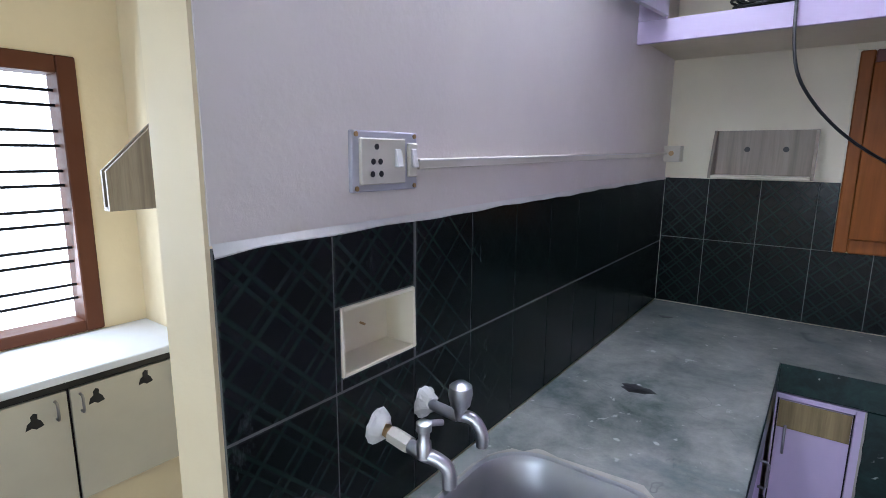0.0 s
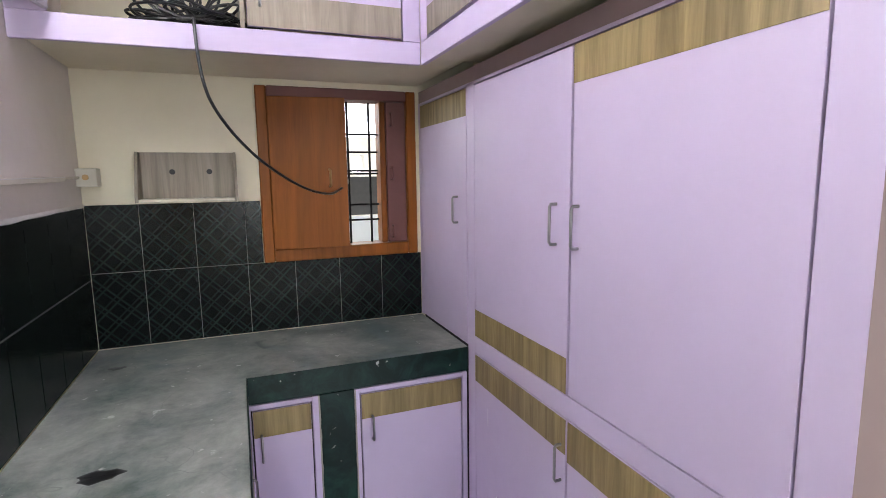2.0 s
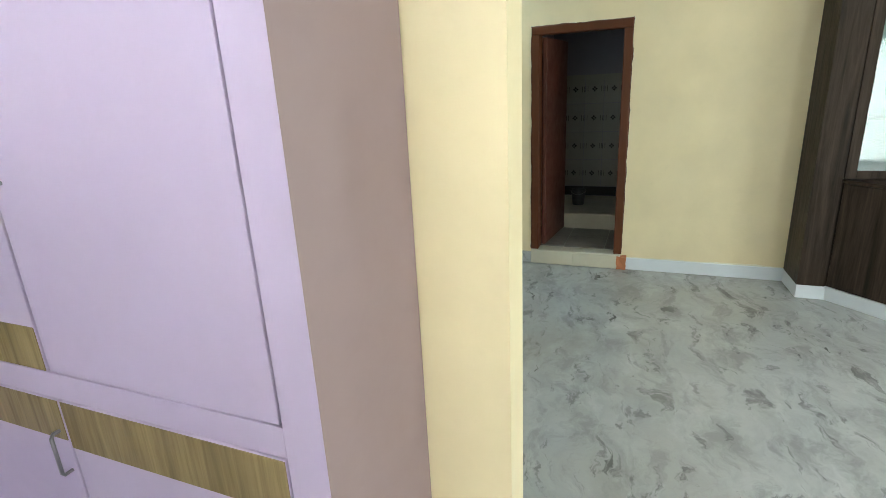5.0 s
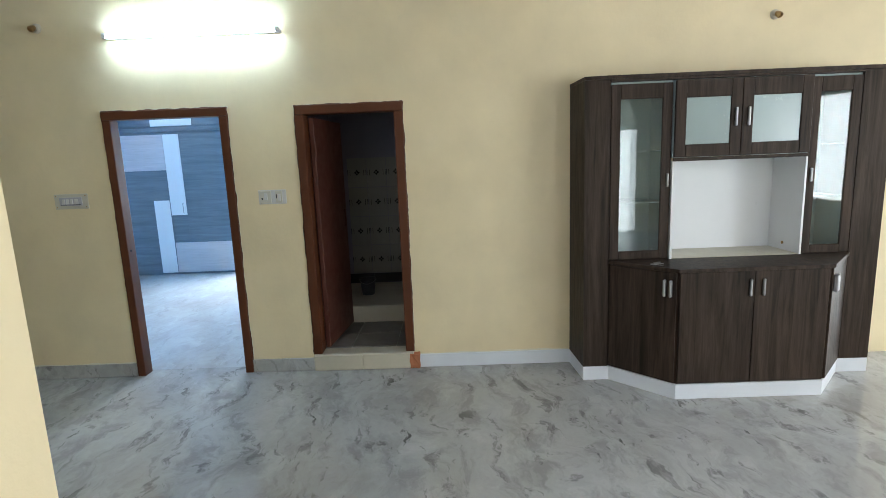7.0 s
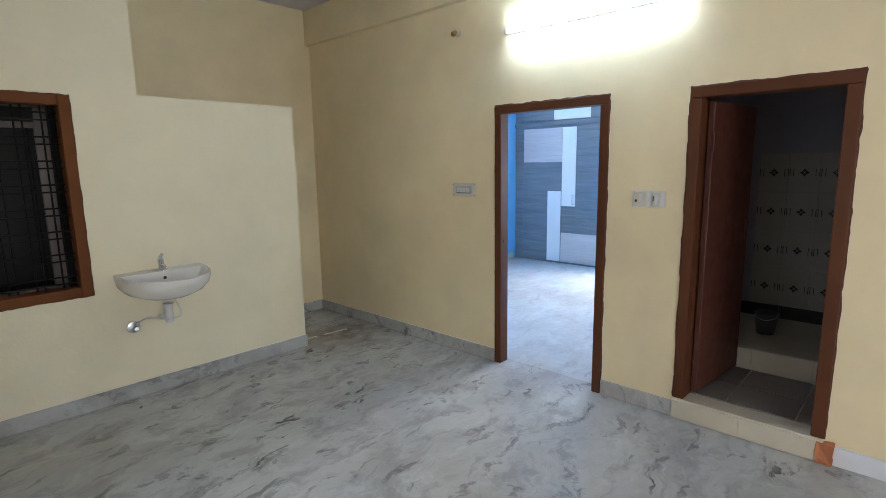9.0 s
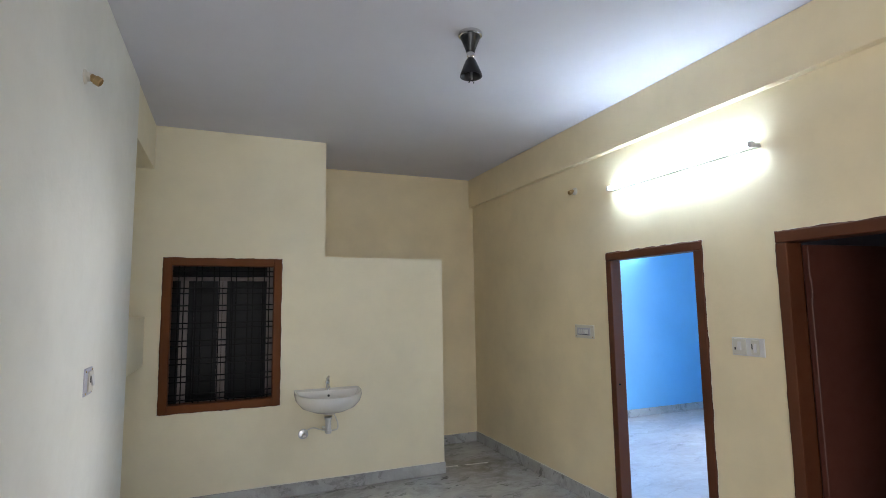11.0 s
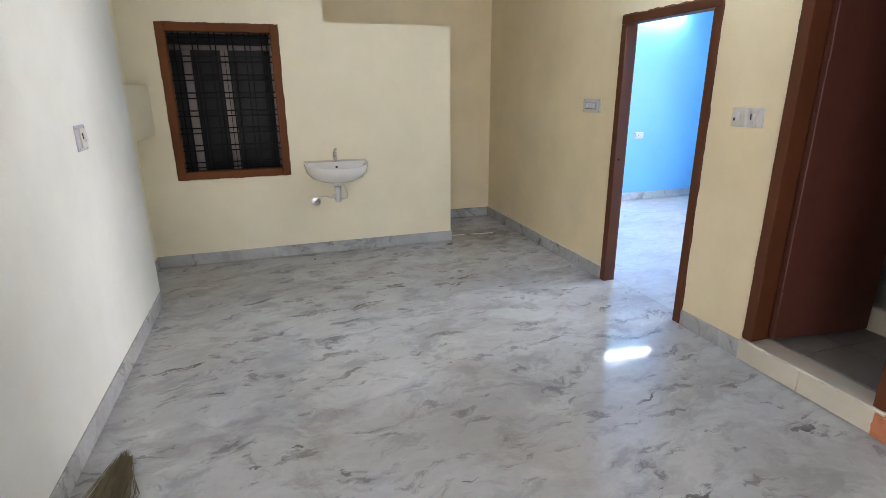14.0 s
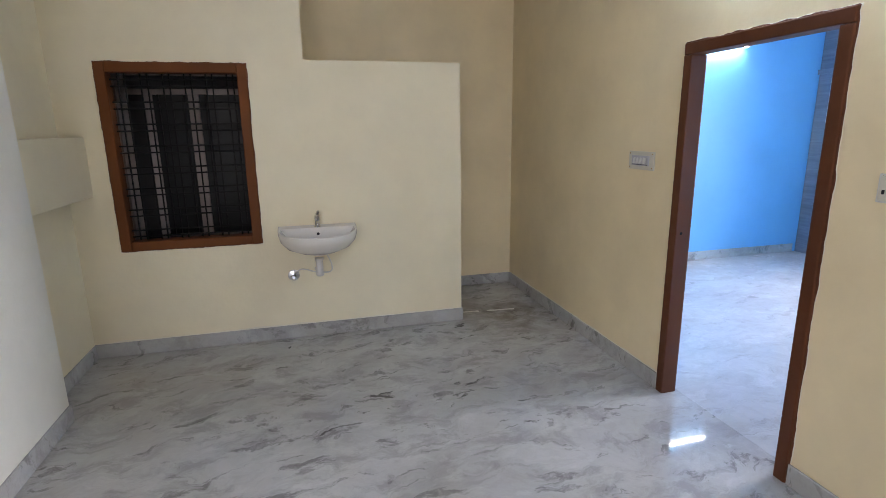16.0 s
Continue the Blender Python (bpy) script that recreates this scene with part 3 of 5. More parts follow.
flat_door(W, FX, 3.664, 4.245, 0.905, 2.0, LILAC, (1.885, 1.995), STRIP, ((X, 3.765, 0), OUT, 1.437, 1.55))
flat_door(W, FX, 2.931, 3.592, 0.966, 2.0, LILAC, (0.972, 1.085), STRIP, ((X, 3.003, 0), OUT, 1.427, 1.55))
flat_door(W, FX, 2.243, 2.931, 0.966, 2.0, LILAC, (1.89, 1.994), STRIP, ((X, 2.893, 0), OUT, 1.427, 1.548))
l1 = flat_door(W, FX, 2.928, 3.592, 0.006, 0.895, LILAC, (0.775, 0.888), STRIP, ((X, 2.955, 0), OUT, 0.68, 0.80))
flat_door(W, FX, 2.243, 2.928, 0.006, 0.895, LILAC, (0.757, 0.888), STRIP)
for y, z, w, h in ((3.405, 0.315, 0.012, 0.05), (3.392, 0.345, 0.01, 0.02), (3.19, 0.30, 0.002, 0.11), (3.47, 0.66, 0.002, 0.09), (3.50, 0.83, 0.002, 0.04)):
    bm = B()
    vs = [bm.verts.new((X - 0.0006, a, b)) for a, b in ((y - w, z - h / 2), (y + w, z - h / 3), (y + w * 0.6, z + h / 2), (y - w * 0.7, z + h / 3))]
    bm.faces.new(vs)
    part("chip", bm, WHITE, l1, "white chip in the laminate")

# ---- kitchen: loft cabinets ----
L = thing("loft_cabinet", (0.6, 4.0, 2.07), "lilac loft cabinets under the kitchen ceiling, one bay open", "cabinet")
FY = front_y(3.65)
FL = front_x(1.235)
part("fascia", FY(B(), -0.074, 1.2345, 0.0, 0.02, 2.07, 2.152, 0.002), LILAC, L)
part("fascia", FL(B(), 2.15, 3.6495, 0.0, 0.02, 2.07, 2.152, 0.002), LILAC, L)
bm = box(B(), -0.074, 1.43, 3.671, 4.276, 2.10, 2.145)
box(bm, 1.256, 1.748, 2.16, 3.670, 2.10, 2.145)
part("loft_floor", bm, KITCHEN_CREAM, L, "cream painted loft slab seen from below")
part("stile", FY(B(), -0.074, 0.03, 0.0, 0.02, 2.153, CZ - 0.002, 0.002), LILAC, L)
part("stile", FY(B(), 1.165, 1.2345, 0.0, 0.02, 2.153, CZ - 0.002, 0.002), LILAC, L)
part("stile", FL(B(), 3.575, 3.6495, 0.0, 0.02, 2.153, CZ - 0.002, 0.002), LILAC, L)
part("stile", FL(B(), 2.15, 2.22, 0.0, 0.02, 2.153, CZ - 0.002, 0.002), LILAC, L)
part("head_rail", FY(B(), 0.03, 1.165, 0.0, 0.02, 2.95, CZ - 0.002, 0.002), LILAC, L)
part("head_rail", FL(B(), 2.22, 3.575, 0.0, 0.02, 2.95, CZ - 0.002, 0.002), LILAC, L)
flat_door(L, FY, 0.60, 1.165, 2.156, 2.95, LILAC, (2.162, 2.272), GREYWOOD, ((0.65, 3.65, 0), (0, -1, 0), 2.229, 2.34))
flat_door(L, FL, 2.90, 3.575, 2.156, 2.95, LILAC, (2.162, 2.262), GREYWOOD, ((1.235, 2.96, 0), OUT, 2.25, 2.36))
flat_door(L, FL, 2.22, 2.90, 2.156, 2.95, LILAC, (2.162, 2.262), GREYWOOD, ((1.235, 2.84, 0), OUT, 2.25, 2.36))
bm = box(B(), 0.0, 0.50, -0.009, 0.009, 2.157, 2.945, 0.001)
bmesh.ops.transform(bm, matrix=pose(0.032, 3.64, 0, 0, 0, -97), verts=bm.verts[:])
part("open_door", bm, GREYPLASTIC, L, "open loft door swung out along the wall")
part("inner_divider", box(B(), 0.585, 0.60, 3.675, 4.27, 2.146, 2.95), GREYWOOD, L)

# ---- kitchen: counter, bases, sink ----

def rounded(x0, x1, y0, y1, r, n=6):
    pts = []
    for cx, cy, a0 in ((x1 - r, y1 - r, 0), (x0 + r, y1 - r, 90), (x0 + r, y0 + r, 180), (x1 - r, y0 + r, 270)):
        for k in range(n + 1):
            a = radians(a0 + 90 * k / n)
            pts.append((cx + r * math.cos(a), cy + r * math.sin(a)))
    return pts


SINK = rounded(0.00, 0.43, 1.99, 2.565, 0.13)
worktop = thing("worktop", (0.2, 3.0, 0.87), "dusty grey-green polished stone worktop in an L along two walls", "worktop")
bm = B()
bm2 = prism(bm, [(-0.073, 2.72), (0.523, 2.72), (0.523, 3.667), (1.4325, 3.667), (1.4325, 4.268), (-0.073, 4.268)], 0.862, 0.90)
part("slab", bm, COUNTER, worktop)
bm = B()
outer = rounded(-0.073, 0.523, 1.90, 2.7195, 0.001)
lo = [[bm.verts.new((x, y, z)) for x, y in ring] for ring, z in ((outer, 0.90), (SINK, 0.90), (SINK, 0.862), (outer, 0.862))]
n = len(outer)
for p, q in zip(lo, lo[1:] + lo[:1]):
    for i in range(n):
        bm.faces.new((p[i], p[(i + 1) % n], q[(i + 1) % n], q[i]))
part("sink_surround", bm, COUNTER, worktop)
bm = B()
box(bm, 0.5232, 0.5272, 1.90, 3.6625, 0.792, 0.8985, 0.001)
box(bm, 0.5232, 1.432, 3.6628, 3.6668, 0.792, 0.8985, 0.001)
part("edge_band", bm, GREEN, worktop, "dark green stone edge band")
# cement patch round the sink
bm = B()
random.seed(4)
inner = rounded(-0.005, 0.435, 1.985, 2.572, 0.135, 8)
ragged = [(min(max(x * 1.0 + (x - 0.21) * 0.11 + random.uniform(-0.012, 0.012), -0.07), 0.52), min(y + (y - 2.28) * 0.13 + random.uniform(-0.012, 0.012), 2.69)) for x, y in inner]
a = [bm.verts.new((x, y, 0.904)) for x, y in inner]
b = [bm.verts.new((x, y, 0.9015)) for x, y in ragged]
for i in range(len(a)):
    j = (i + 1) % len(a)
    bm.faces.new((a[i], a[j], b[j], b[i]))
part("cement_patch", bm, DIRTYCEMENT, worktop, "rough whitish cement round the sink")
bm = B()
rings = []
for s, z in ((1.06, 0.905), (1.05, 0.911), (1.0, 0.910), (0.965, 0.895), (0.93, 0.80), (0.88, 0.73), (0.3, 0.722)):
    rings.append([bm.verts.new((0.215 + (x - 0.215) * s, 2.277 + (y - 2.277) * s, z)) for x, y in SINK])
for p, q in zip(rings, rings[1:]):
    for i in range(len(p)):
        bm.faces.new((p[i], p[(i + 1) % len(p)], q[(i + 1) % len(p)], q[i]))
bm.faces.new(rings[-1])
sink = thing("sink", (0.215, 2.277, 0.72), "dull stainless steel kitchen sink set in the stone worktop", "sink")
part("bowl", bm, STEEL, sink, smooth=True)
part("drain", lathe(B(), [(0.04, 0.0), (0.04, 0.004), (0.028, 0.004), (0.026, 0.001)], Matrix.Translation((0.215, 2.277, 0.7225))), BLACKPLASTIC, sink)

base = thing("base_cabinet", (0.66, 3.7, 0.0), "lilac base cabinet with a wood strip under the worktop", "cabinet", "kitchen base cabinets")
FB = front_y(3.672)


def base_unit(th, x0, x1, hx, dx0, dx1):
    part("carcass", box(B(), x0, x1, 3.692, 4.26, 0.0, 0.785), GAPSHADE, th)
    for a, b_, z0, z1 in ((x0, dx0, 0.0, 0.785), (dx1, x1, 0.0, 0.785), (dx0, dx1, 0.765, 0.785)):
        part("face_frame", FB(B(), a, b_, -0.004, 0.019, z0, z1, 0.002), LILAC, th)
    flat_door(th, FB, dx0, dx1, 0.012, 0.765, LILAC, (0.652, 0.758), STRIP, ((hx, 3.672, 0), (0, -1, 0), 0.56, 0.66))


base_unit(base, 0.526, 0.788, 0.566, 0.532, 0.760)
base2 = thing("base_cabinet", (1.18, 3.7, 0.0), "lilac base cabinet with a wood strip beside the tall wardrobe", "cabinet", "kitchen base cabinets")
base_unit(base2, 0.930, 1.430, 1.0, 0.950, 1.408)
solid("counter_pier", box(B(), 0.790, 0.928, 3.668, 4.26, 0.0, 0.79, 0.003), GREEN, "dark green stone pier between two cabinets", "pier", "structure")
run = thing("base_cabinet", (0.3, 2.8, 0.0), "lilac base cabinet run under the sink", "cabinet", "kitchen base cabinets")
part("carcass", box(B(), -0.07, 0.49, 1.905, 3.665, 0.0, 0.70), GAPSHADE, run)
FR = front_x(0.512, -1)
for y0, y1 in ((1.91, 2.5), (2.5, 3.09), (3.09, 3.66)):
    flat_door(run, FR, y0, y1, 0.012, 0.785, LILAC, (0.66, 0.77), STRIP, ((0.512, y1 - 0.19, 0), (1, 0, 0), 0.50, 0.60))

# ---- kitchen window ----
kw = thing("window_kitchen", (1.03, 4.33, 1.238), "orange-brown wooden kitchen window with one shutter open", "window", kind="structure")
x0, x1, z0, z1 = 0.638, 1.414, 1.239, 2.069
for a in ((x0, x0 + 0.05, z0, z1), (x1 - 0.05, x1, z0, z1), (x0 + 0.0505, x1 - 0.0505, z1 - 0.05, z1), (x0 + 0.0505, x1 - 0.0505, z0, z0 + 0.062)):
    part("frame", box(B(), a[0], a[1], 4.262, 4.40, a[2], a[3], 0.005), OLDPURPLE if a[2] > 1.9 else ORANGE, kw)
part("mullion", box(B(), 1.232, 1.262, 4.30, 4.39, z0 + 0.063, z1 - 0.051, 0.004), ORANGE, kw)


def shutter(bm, w, z0, z1):
    box(bm, 0, w, -0.016, 0.016, z0, z1, 0.003)
    return bm


bm = shutter(B(), 0.355, 1.303, 2.017)
bmesh.ops.transform(bm, matrix=pose(0.688, 4.255, 0, 0, 0, -7), verts=bm.verts[:])
sh = part("shutter", bm, ORANGE, kw, "orange-brown shutter almost closed")
part("handle", sweep(B(), curve_points([(0.955, 4.207, 1.60), (0.955, 4.18, 1.61), (0.955, 4.18, 1.67), (0.955, 4.207, 1.68)], 4), 0.006), BRASS, sh)
sh2 = part("shutter", box(B(), 1.263, 1.363, 4.285, 4.312, 1.303, 2.017, 0.003), OLDPURPLE, kw, "dull plum narrow shutter, closed")
bm = B()
for z in (1.36, 1.66, 1.93):
    sweep(bm, curve_points([(1.285, 4.286, z - 0.03), (1.285, 4.262, z - 0.025), (1.285, 4.262, z + 0.025), (1.285, 4.286, z + 0.03)], 3), 0.005)
part("hook", bm, OLDPURPLE, sh2)
for k in range(6):
    x = 0.74 + 0.112 * k
    part("bar", rod(B(), (x, 4.35, 1.302), (x, 4.35, 2.018), 0.006, seg=8), IRON, kw)
for z in (1.42, 1.50, 1.66, 1.675, 1.77, 1.86):
    part("bar", rod(B(), (0.69, 4.362, z), (1.36, 4.362, z), 0.005, seg=8), IRON, kw)

# ---- kitchen fittings ----
rack = thing("wall_rack", (0.33, 4.2, 1.55), "grey wood-print wall rack with sloping ends and two holes", "rack", "wall racks")


def rack_parts(th, m, w=0.40, h=0.215, d=0.135, lip=0.03, holes=(0.135, 0.285)):
    def put(name, bm, mat, label="", parent=None):
        bmesh.ops.transform(bm, matrix=m, verts=bm.verts[:])
        return part(name, bm, mat, parent or th, label)
    back = put("back_board", box(B(), 0, w, d - 0.012, d, 0.0, h, 0.001), GREYWOOD)
    for x in (0.0, w - 0.012):
        bm = B()
        a = [bm.verts.new(p) for p in ((x, 0, 0), (x, d - 0.013, 0), (x, d - 0.013, h), (x, d - 0.05, h), (x, 0, lip))]
        c = [bm.verts.new((v.co.x + 0.012, v.co.y, v.co.z)) for v in a]
        bm.faces.new(a)
        bm.faces.new(c[::-1])
        for i in range(5):
            bm.faces.new((a[i], a[(i + 1) % 5], c[(i + 1) % 5], c[i]))
        put("end_panel", bm, GREYWOOD)
    put("shelf", box(B(), 0.013, w - 0.013, 0.0, d - 0.013, 0.0, 0.014, 0.001), STEPTILE if holes else GREYWOOD, "pale raw wood shelf edge" if holes else "")
    for x in holes:
        put("hole", lathe(B(), [(0.012, 0), (0.012, 0.003), (0.006, 0.003)], Matrix.Translation((x, d - 0.012, 0.13)) @ pose(0, 0, 0, 90), 12), BLACKPLASTIC, "dark hole with a brown rim", back)


rack_parts(rack, Matrix.Translation((0.14, 4.137, 1.545)))
rack2 = thing("wall_rack", (-1.3, 2.5, 1.42), "grey wood-print wall rack on the utility wall", "rack", "wall racks")
rack_parts(rack2, Matrix.Translation((-1.60, 2.292, 1.42)), 0.05, 0.35, 0.256, 0.15, ())


def plate(name, m, w, h, label, category, bits, material=GREYPLASTIC, group=""):
    """A switch plate; local x along the wall, z up, front at -y. bits: (x, z, w, h, kind)."""
    th = thing(name, m.translation, label, category, group)

    def put(n, bm, mat, lab=""):
        bmesh.ops.transform(bm, matrix=m, verts=bm.verts[:])
        return part(n, bm, mat, th, lab)
    put("backplate", box(B(), -w / 2, w / 2, -0.010, 0.0, -h / 2, h / 2, 0.003, 2), material)
    for x, z, bw, bh, kind in bits:
        if kind == "plate":
            put("cover", box(B(), x - bw / 2, x + bw / 2, -0.018, -0.0101, z - bh / 2, z + bh / 2, 0.002), GREYPLASTIC if material is IVORY else IVORY)
        elif kind == "rocker":
            bm = box(B(), x - bw / 2, x + bw / 2, -0.028, -0.0185, z - bh / 2, z + bh / 2, 0.002)
            for v in bm.verts:
                if v.co.z > z and v.co.y < -0.022:
                    v.co.y += 0.006
            put("rocker", bm, WHITEPLASTIC)
        elif kind == "hole":
            put("socket_hole", rod(B(), (x, -0.0185, z), (x, -0.0195, z), bw / 2, seg=12), BLACKPLASTIC)
        elif kind == "screw":
            put("screw", rod(B(), (x, -0.010, z), (x, -0.0125, z), 0.0045, seg=8), BRASS)
        elif kind == "slot":
            put("slot", box(B(), x - bw / 2, x + bw / 2, -0.0215, -0.0182, z - bh / 2, z + bh / 2, 0.001), BLACKPLASTIC)
    return th


TO_RIGHT = lambda x, y, z: pose(x, y, z, 0, 0, 90)      # front faces +x
TO_LEFT = lambda x, y, z: pose(x, y, z, 0, 0, -90)      # front faces -x
TO_BACK = lambda x, y, z: pose(x, y, z)                 # front faces -y
bits = [(-0.014, 0.0, 0.118, 0.082, "plate"), (0.068, 0.002, 0.026, 0.064, "plate"), (0.020, 0.006, 0.018, 0.034, "rocker"), (0.066, 0.006, 0.016, 0.036, "rocker")]
bits += [(x, z, 0.011, 0, "hole") for x, z in ((-0.035, 0.026), (-0.044, 0.0), (-0.026, 0.0), (-0.046, -0.022), (-0.024, -0.022))]
bits += [(x, z, 0, 0, "screw") for x in (-0.078, 0.078) for z in (-0.047, 0.047)]
plate("socket_board", TO_RIGHT(-0.077, 2.201, 1.628), 0.176, 0.108, "grey surface-mounted socket board with two switches", "switch", bits)
tr = thing("cable_trunking", (-0.07, 3.1, 1.65), "thin white plastic cable trunking along the kitchen wall", "trunking")
for nm, x0, x1, z0, z1, mat in (("duct", -0.0768, -0.062, -0.0105, 0.0105, IVORY), ("lid_line", -0.0622, -0.0605, 0.0055, 0.0085, WHITEPLASTIC)):
    bm = box(B(), x0, x1, 2.290, 4.02, z0, z1, 0.002 if nm == "duct" else 0.0)
    for v in bm.verts:
        v.co.z += 1.622 + 0.0145 * (v.co.y - 2.29)      # it runs slightly uphill
    part(nm, bm, mat, tr)
jb = thing("junction_box", (-0.03, 4.25, 1.66), "small ivory junction box in the kitchen corner", "junction box")
part("body", box(B(), -0.0765, 0.0, 4.205, 4.277, 1.615, 1.692, 0.004, 2), IVORY, jb)
part("knockout", rod(B(), (-0.04, 4.2048, 1.655), (-0.04, 4.202, 1.655), 0.012), BRASS, jb)
part("link_wire", sweep(B(), curve_points([(-0.069, 4.02, 1.648), (-0.066, 4.1, 1.650), (-0.066, 4.205, 1.655)], 5), 0.006), IVORY, jb)

niche = thing("wall_niche", (-0.14, 2.19, 1.246), "cream plastered niche box let into the tiled wall", "niche", kind="structure")
part("back", box(B(), -0.160, -0.150, 2.092, 2.287, 1.247, 1.365), KITCHEN_CREAM, niche)
for y0, y1, z0, z1 in ((2.0845, 2.0925, 1.240, 1.372), (2.2855, 2.2925, 1.240, 1.372), (2.0927, 2.2853, 1.240, 1.2475), (2.0927, 2.2853, 1.3645, 1.372)):
    bm = box(B(), -0.16, -0.0715, y0, y1, z0, z1, 0.002)
    for v in bm.verts:                                  # chipped plaster lip
        if v.co.x > -0.08:
            v.co += Vector((0.004, 0.004, 0.004)) * noise.noise(v.co * 60)
    part("rim", bm, KITCHEN_CREAM, niche)
part("nail", rod(B(), (-0.150, 2.205, 1.300), (-0.138, 2.207, 1.298), 0.0025), BRASS, niche)


def tap(y, z, name, lever):
    th = thing(name, (-0.07, y, z), "chromed wall tap over the sink with white cement at its flange" if lever else "chromed push tap on the tiled wall", "tap")
    M = Matrix.Translation((-0.072, y, z)) @ pose(0, 0, 0, 0, 90)
    bm = lathe(B(), [(0.036, 0.0), (0.033, 0.006), (0.026, 0.012), (0.017, 0.022), (0.013, 0.024)], M, 28)
    for v in bm.verts:
        v.co += Vector(noise.noise_vector(v.co * 70)) * 0.006
    part("cement", bm, CEMENT, th, "ragged white cement collar")
    if lever:
        part("union", rod(B(), (-0.054, y, z), (-0.036, y, z - 0.004), 0.013), BRASS, th)
        part("nut", rod(B(), (-0.036, y, z - 0.004), (0.012, y, z - 0.012), 0.017, seg=6), IVORY, th)
        part("body", rod(B(), (0.010, y, z - 0.012), (0.045, y, z - 0.018), 0.014), TAPCHROME, th, smooth=True)
        part("valve", lathe(B(), [(0.015, 0.0), (0.014, 0.03), (0.011, 0.034), (0.011, 0.05), (0.015, 0.053), (0.015, 0.068), (0.008, 0.072)], Matrix.Translation((0.045, y, z - 0.022)), 16), TAPCHROME, th, smooth=True)
        part("lever", rod(B(), (0.045, y + 0.006, z + 0.042), (0.058, y + 0.040, z + 0.034), 0.006), TAPCHROME, th, smooth=True)
        part("spout", sweep(B(), curve_points([(0.042, y, z - 0.018), (0.068, y + 0.012, z - 0.026), (0.088, y + 0.018, z - 0.042), (0.092, y + 0.018, z - 0.075)], 6), 0.0135, 12), TAPCHROME, th, smooth=True)
    else:
        part("body", rod(B(), (-0.056, y, z), (0.020, y, z - 0.006), 0.012), TAPCHROME, th, smooth=True)
        part("knob", lathe(B(), [(0.012, -0.02), (0.013, 0.0), (0.021, 0.010), (0.026, 0.034), (0.024, 0.052), (0.014, 0.060), (0.004, 0.062)], Matrix.Translation((0.026, y, z + 0.012)), 18), TAPCHROME, th, smooth=True)
        part("spout", sweep(B(), curve_points([(0.020, y, z - 0.002), (0.050, y + 0.01, z - 0.006), (0.070, y + 0.014, z - 0.03), (0.073, y + 0.014, z - 0.062)], 6), 0.0135, 12), TAPCHROME, th, smooth=True)


tap(2.172, 1.110, "wall_tap", True)
tap(2.318, 1.104, "wall_tap", False)

# cable coil on the loft and its hanging end
cable = thing("cable_coil", (0.42, 3.7, 2.15), "tangled coil of black cable on the loft, one end hanging", "cable")
random.seed(11)
pts = []
for k in range(11):
    ph = random.uniform(0, 6.28)
    cx, cy, cz = 0.42 + random.uniform(-0.05, 0.05), 3.78 + random.uniform(-0.04, 0.04), 2.160 + 0.004 * k
    rx, ry, lift = random.uniform(0.08, 0.22), random.uniform(0.04, 0.085), random.uniform(0.0, 0.045)
    for j in range(7):
        a = ph + 6.28 * j / 7
        pts.append((cx + rx * math.cos(a), cy + ry * math.sin(a), cz + lift * (1 + math.sin(a * 2 + ph))))
part("coil", sweep(B(), curve_points(pts, 5), 0.005, 6), BLACKPLASTIC, cable, smooth=True)
for k in range(9):
    bm = B()
    a = -1.15 + 0.29 * k
    h = random.uniform(0.13, 0.24)
    w = random.uniform(0.02, 0.05)
    p0 = Vector((0.43, 3.74, 2.17))
    tip = p0 + Vector((math.sin(a) * h * 1.1, random.uniform(-0.03, 0.03), math.cos(a) * h * 0.9 + 0.03))
    side = Vector((math.cos(a), 0, -math.sin(a))) * w
    mid = (p0 + tip) / 2
    sweep(bm, curve_points([p0, mid + side, tip, mid - side, p0 + Vector((0.02, 0.02, 0))], 6), 0.0048, 6)
    part("loop", bm, BLACKPLASTIC, cable, smooth=True)
part("hanging_end", sweep(B(), curve_points([(0.43, 3.76, 2.185), (0.438, 3.66, 2.172), (0.44, 3.636, 2.14), (0.447, 3.632, 2.02), (0.470, 3.634, 1.91), (0.527, 3.70, 1.815), (0.61, 3.77, 1.725), (0.710, 3.85, 1.650), (0.82, 3.95, 1.592), (0.922, 4.05, 1.568), (0.985, 4.16, 1.58), (1.05, 4.27, 1.61), (1.07, 4.345, 1.63)], 8), 0.0055, 8), BLACKPLASTIC, cable, smooth=True)

fan = thing("exhaust_fan", (0.11, 4.3, 2.63), "round black exhaust fan in the wall above the loft", "fan")
M = Matrix.Translation((0.11, 4.274, 2.63)) @ pose(0, 0, 0, -90)
bm = B()
prof = [(0.127, 0.0), (0.127, 0.02), (0.105, 0.02), (0.100, 0.0)]
rings = [[bm.verts.new(M @ Vector((r * math.cos(2 * math.pi * i / 28), r * math.sin(2 * math.pi * i / 28), h - 0.01))) for i in range(28)] for r, h in prof]
for p, q in zip(rings, rings[1:] + rings[:1]):
    for i in range(28):
        bm.faces.new((p[i], p[(i + 1) % 28], q[(i + 1) % 28], q[i]))
part("ring", bm, BLACKPLASTIC, fan, smooth=True)
part("hub", rod(B(), (0.11, 4.265, 2.63), (0.11, 4.32, 2.63), 0.03), BLACKPLASTIC, fan)
for k in range(4):
    bm = box(B(), -0.028, 0.028, -0.002, 0.002, 0.03, 0.095)
    bmesh.ops.transform(bm, matrix=pose(0.11, 4.30, 2.63, 0, 45 + 90 * k, 0) @ pose(0, 0, 0, 0, 0, 25), verts=bm.verts[:])
    part("blade", bm, BLACKPLASTIC, fan)
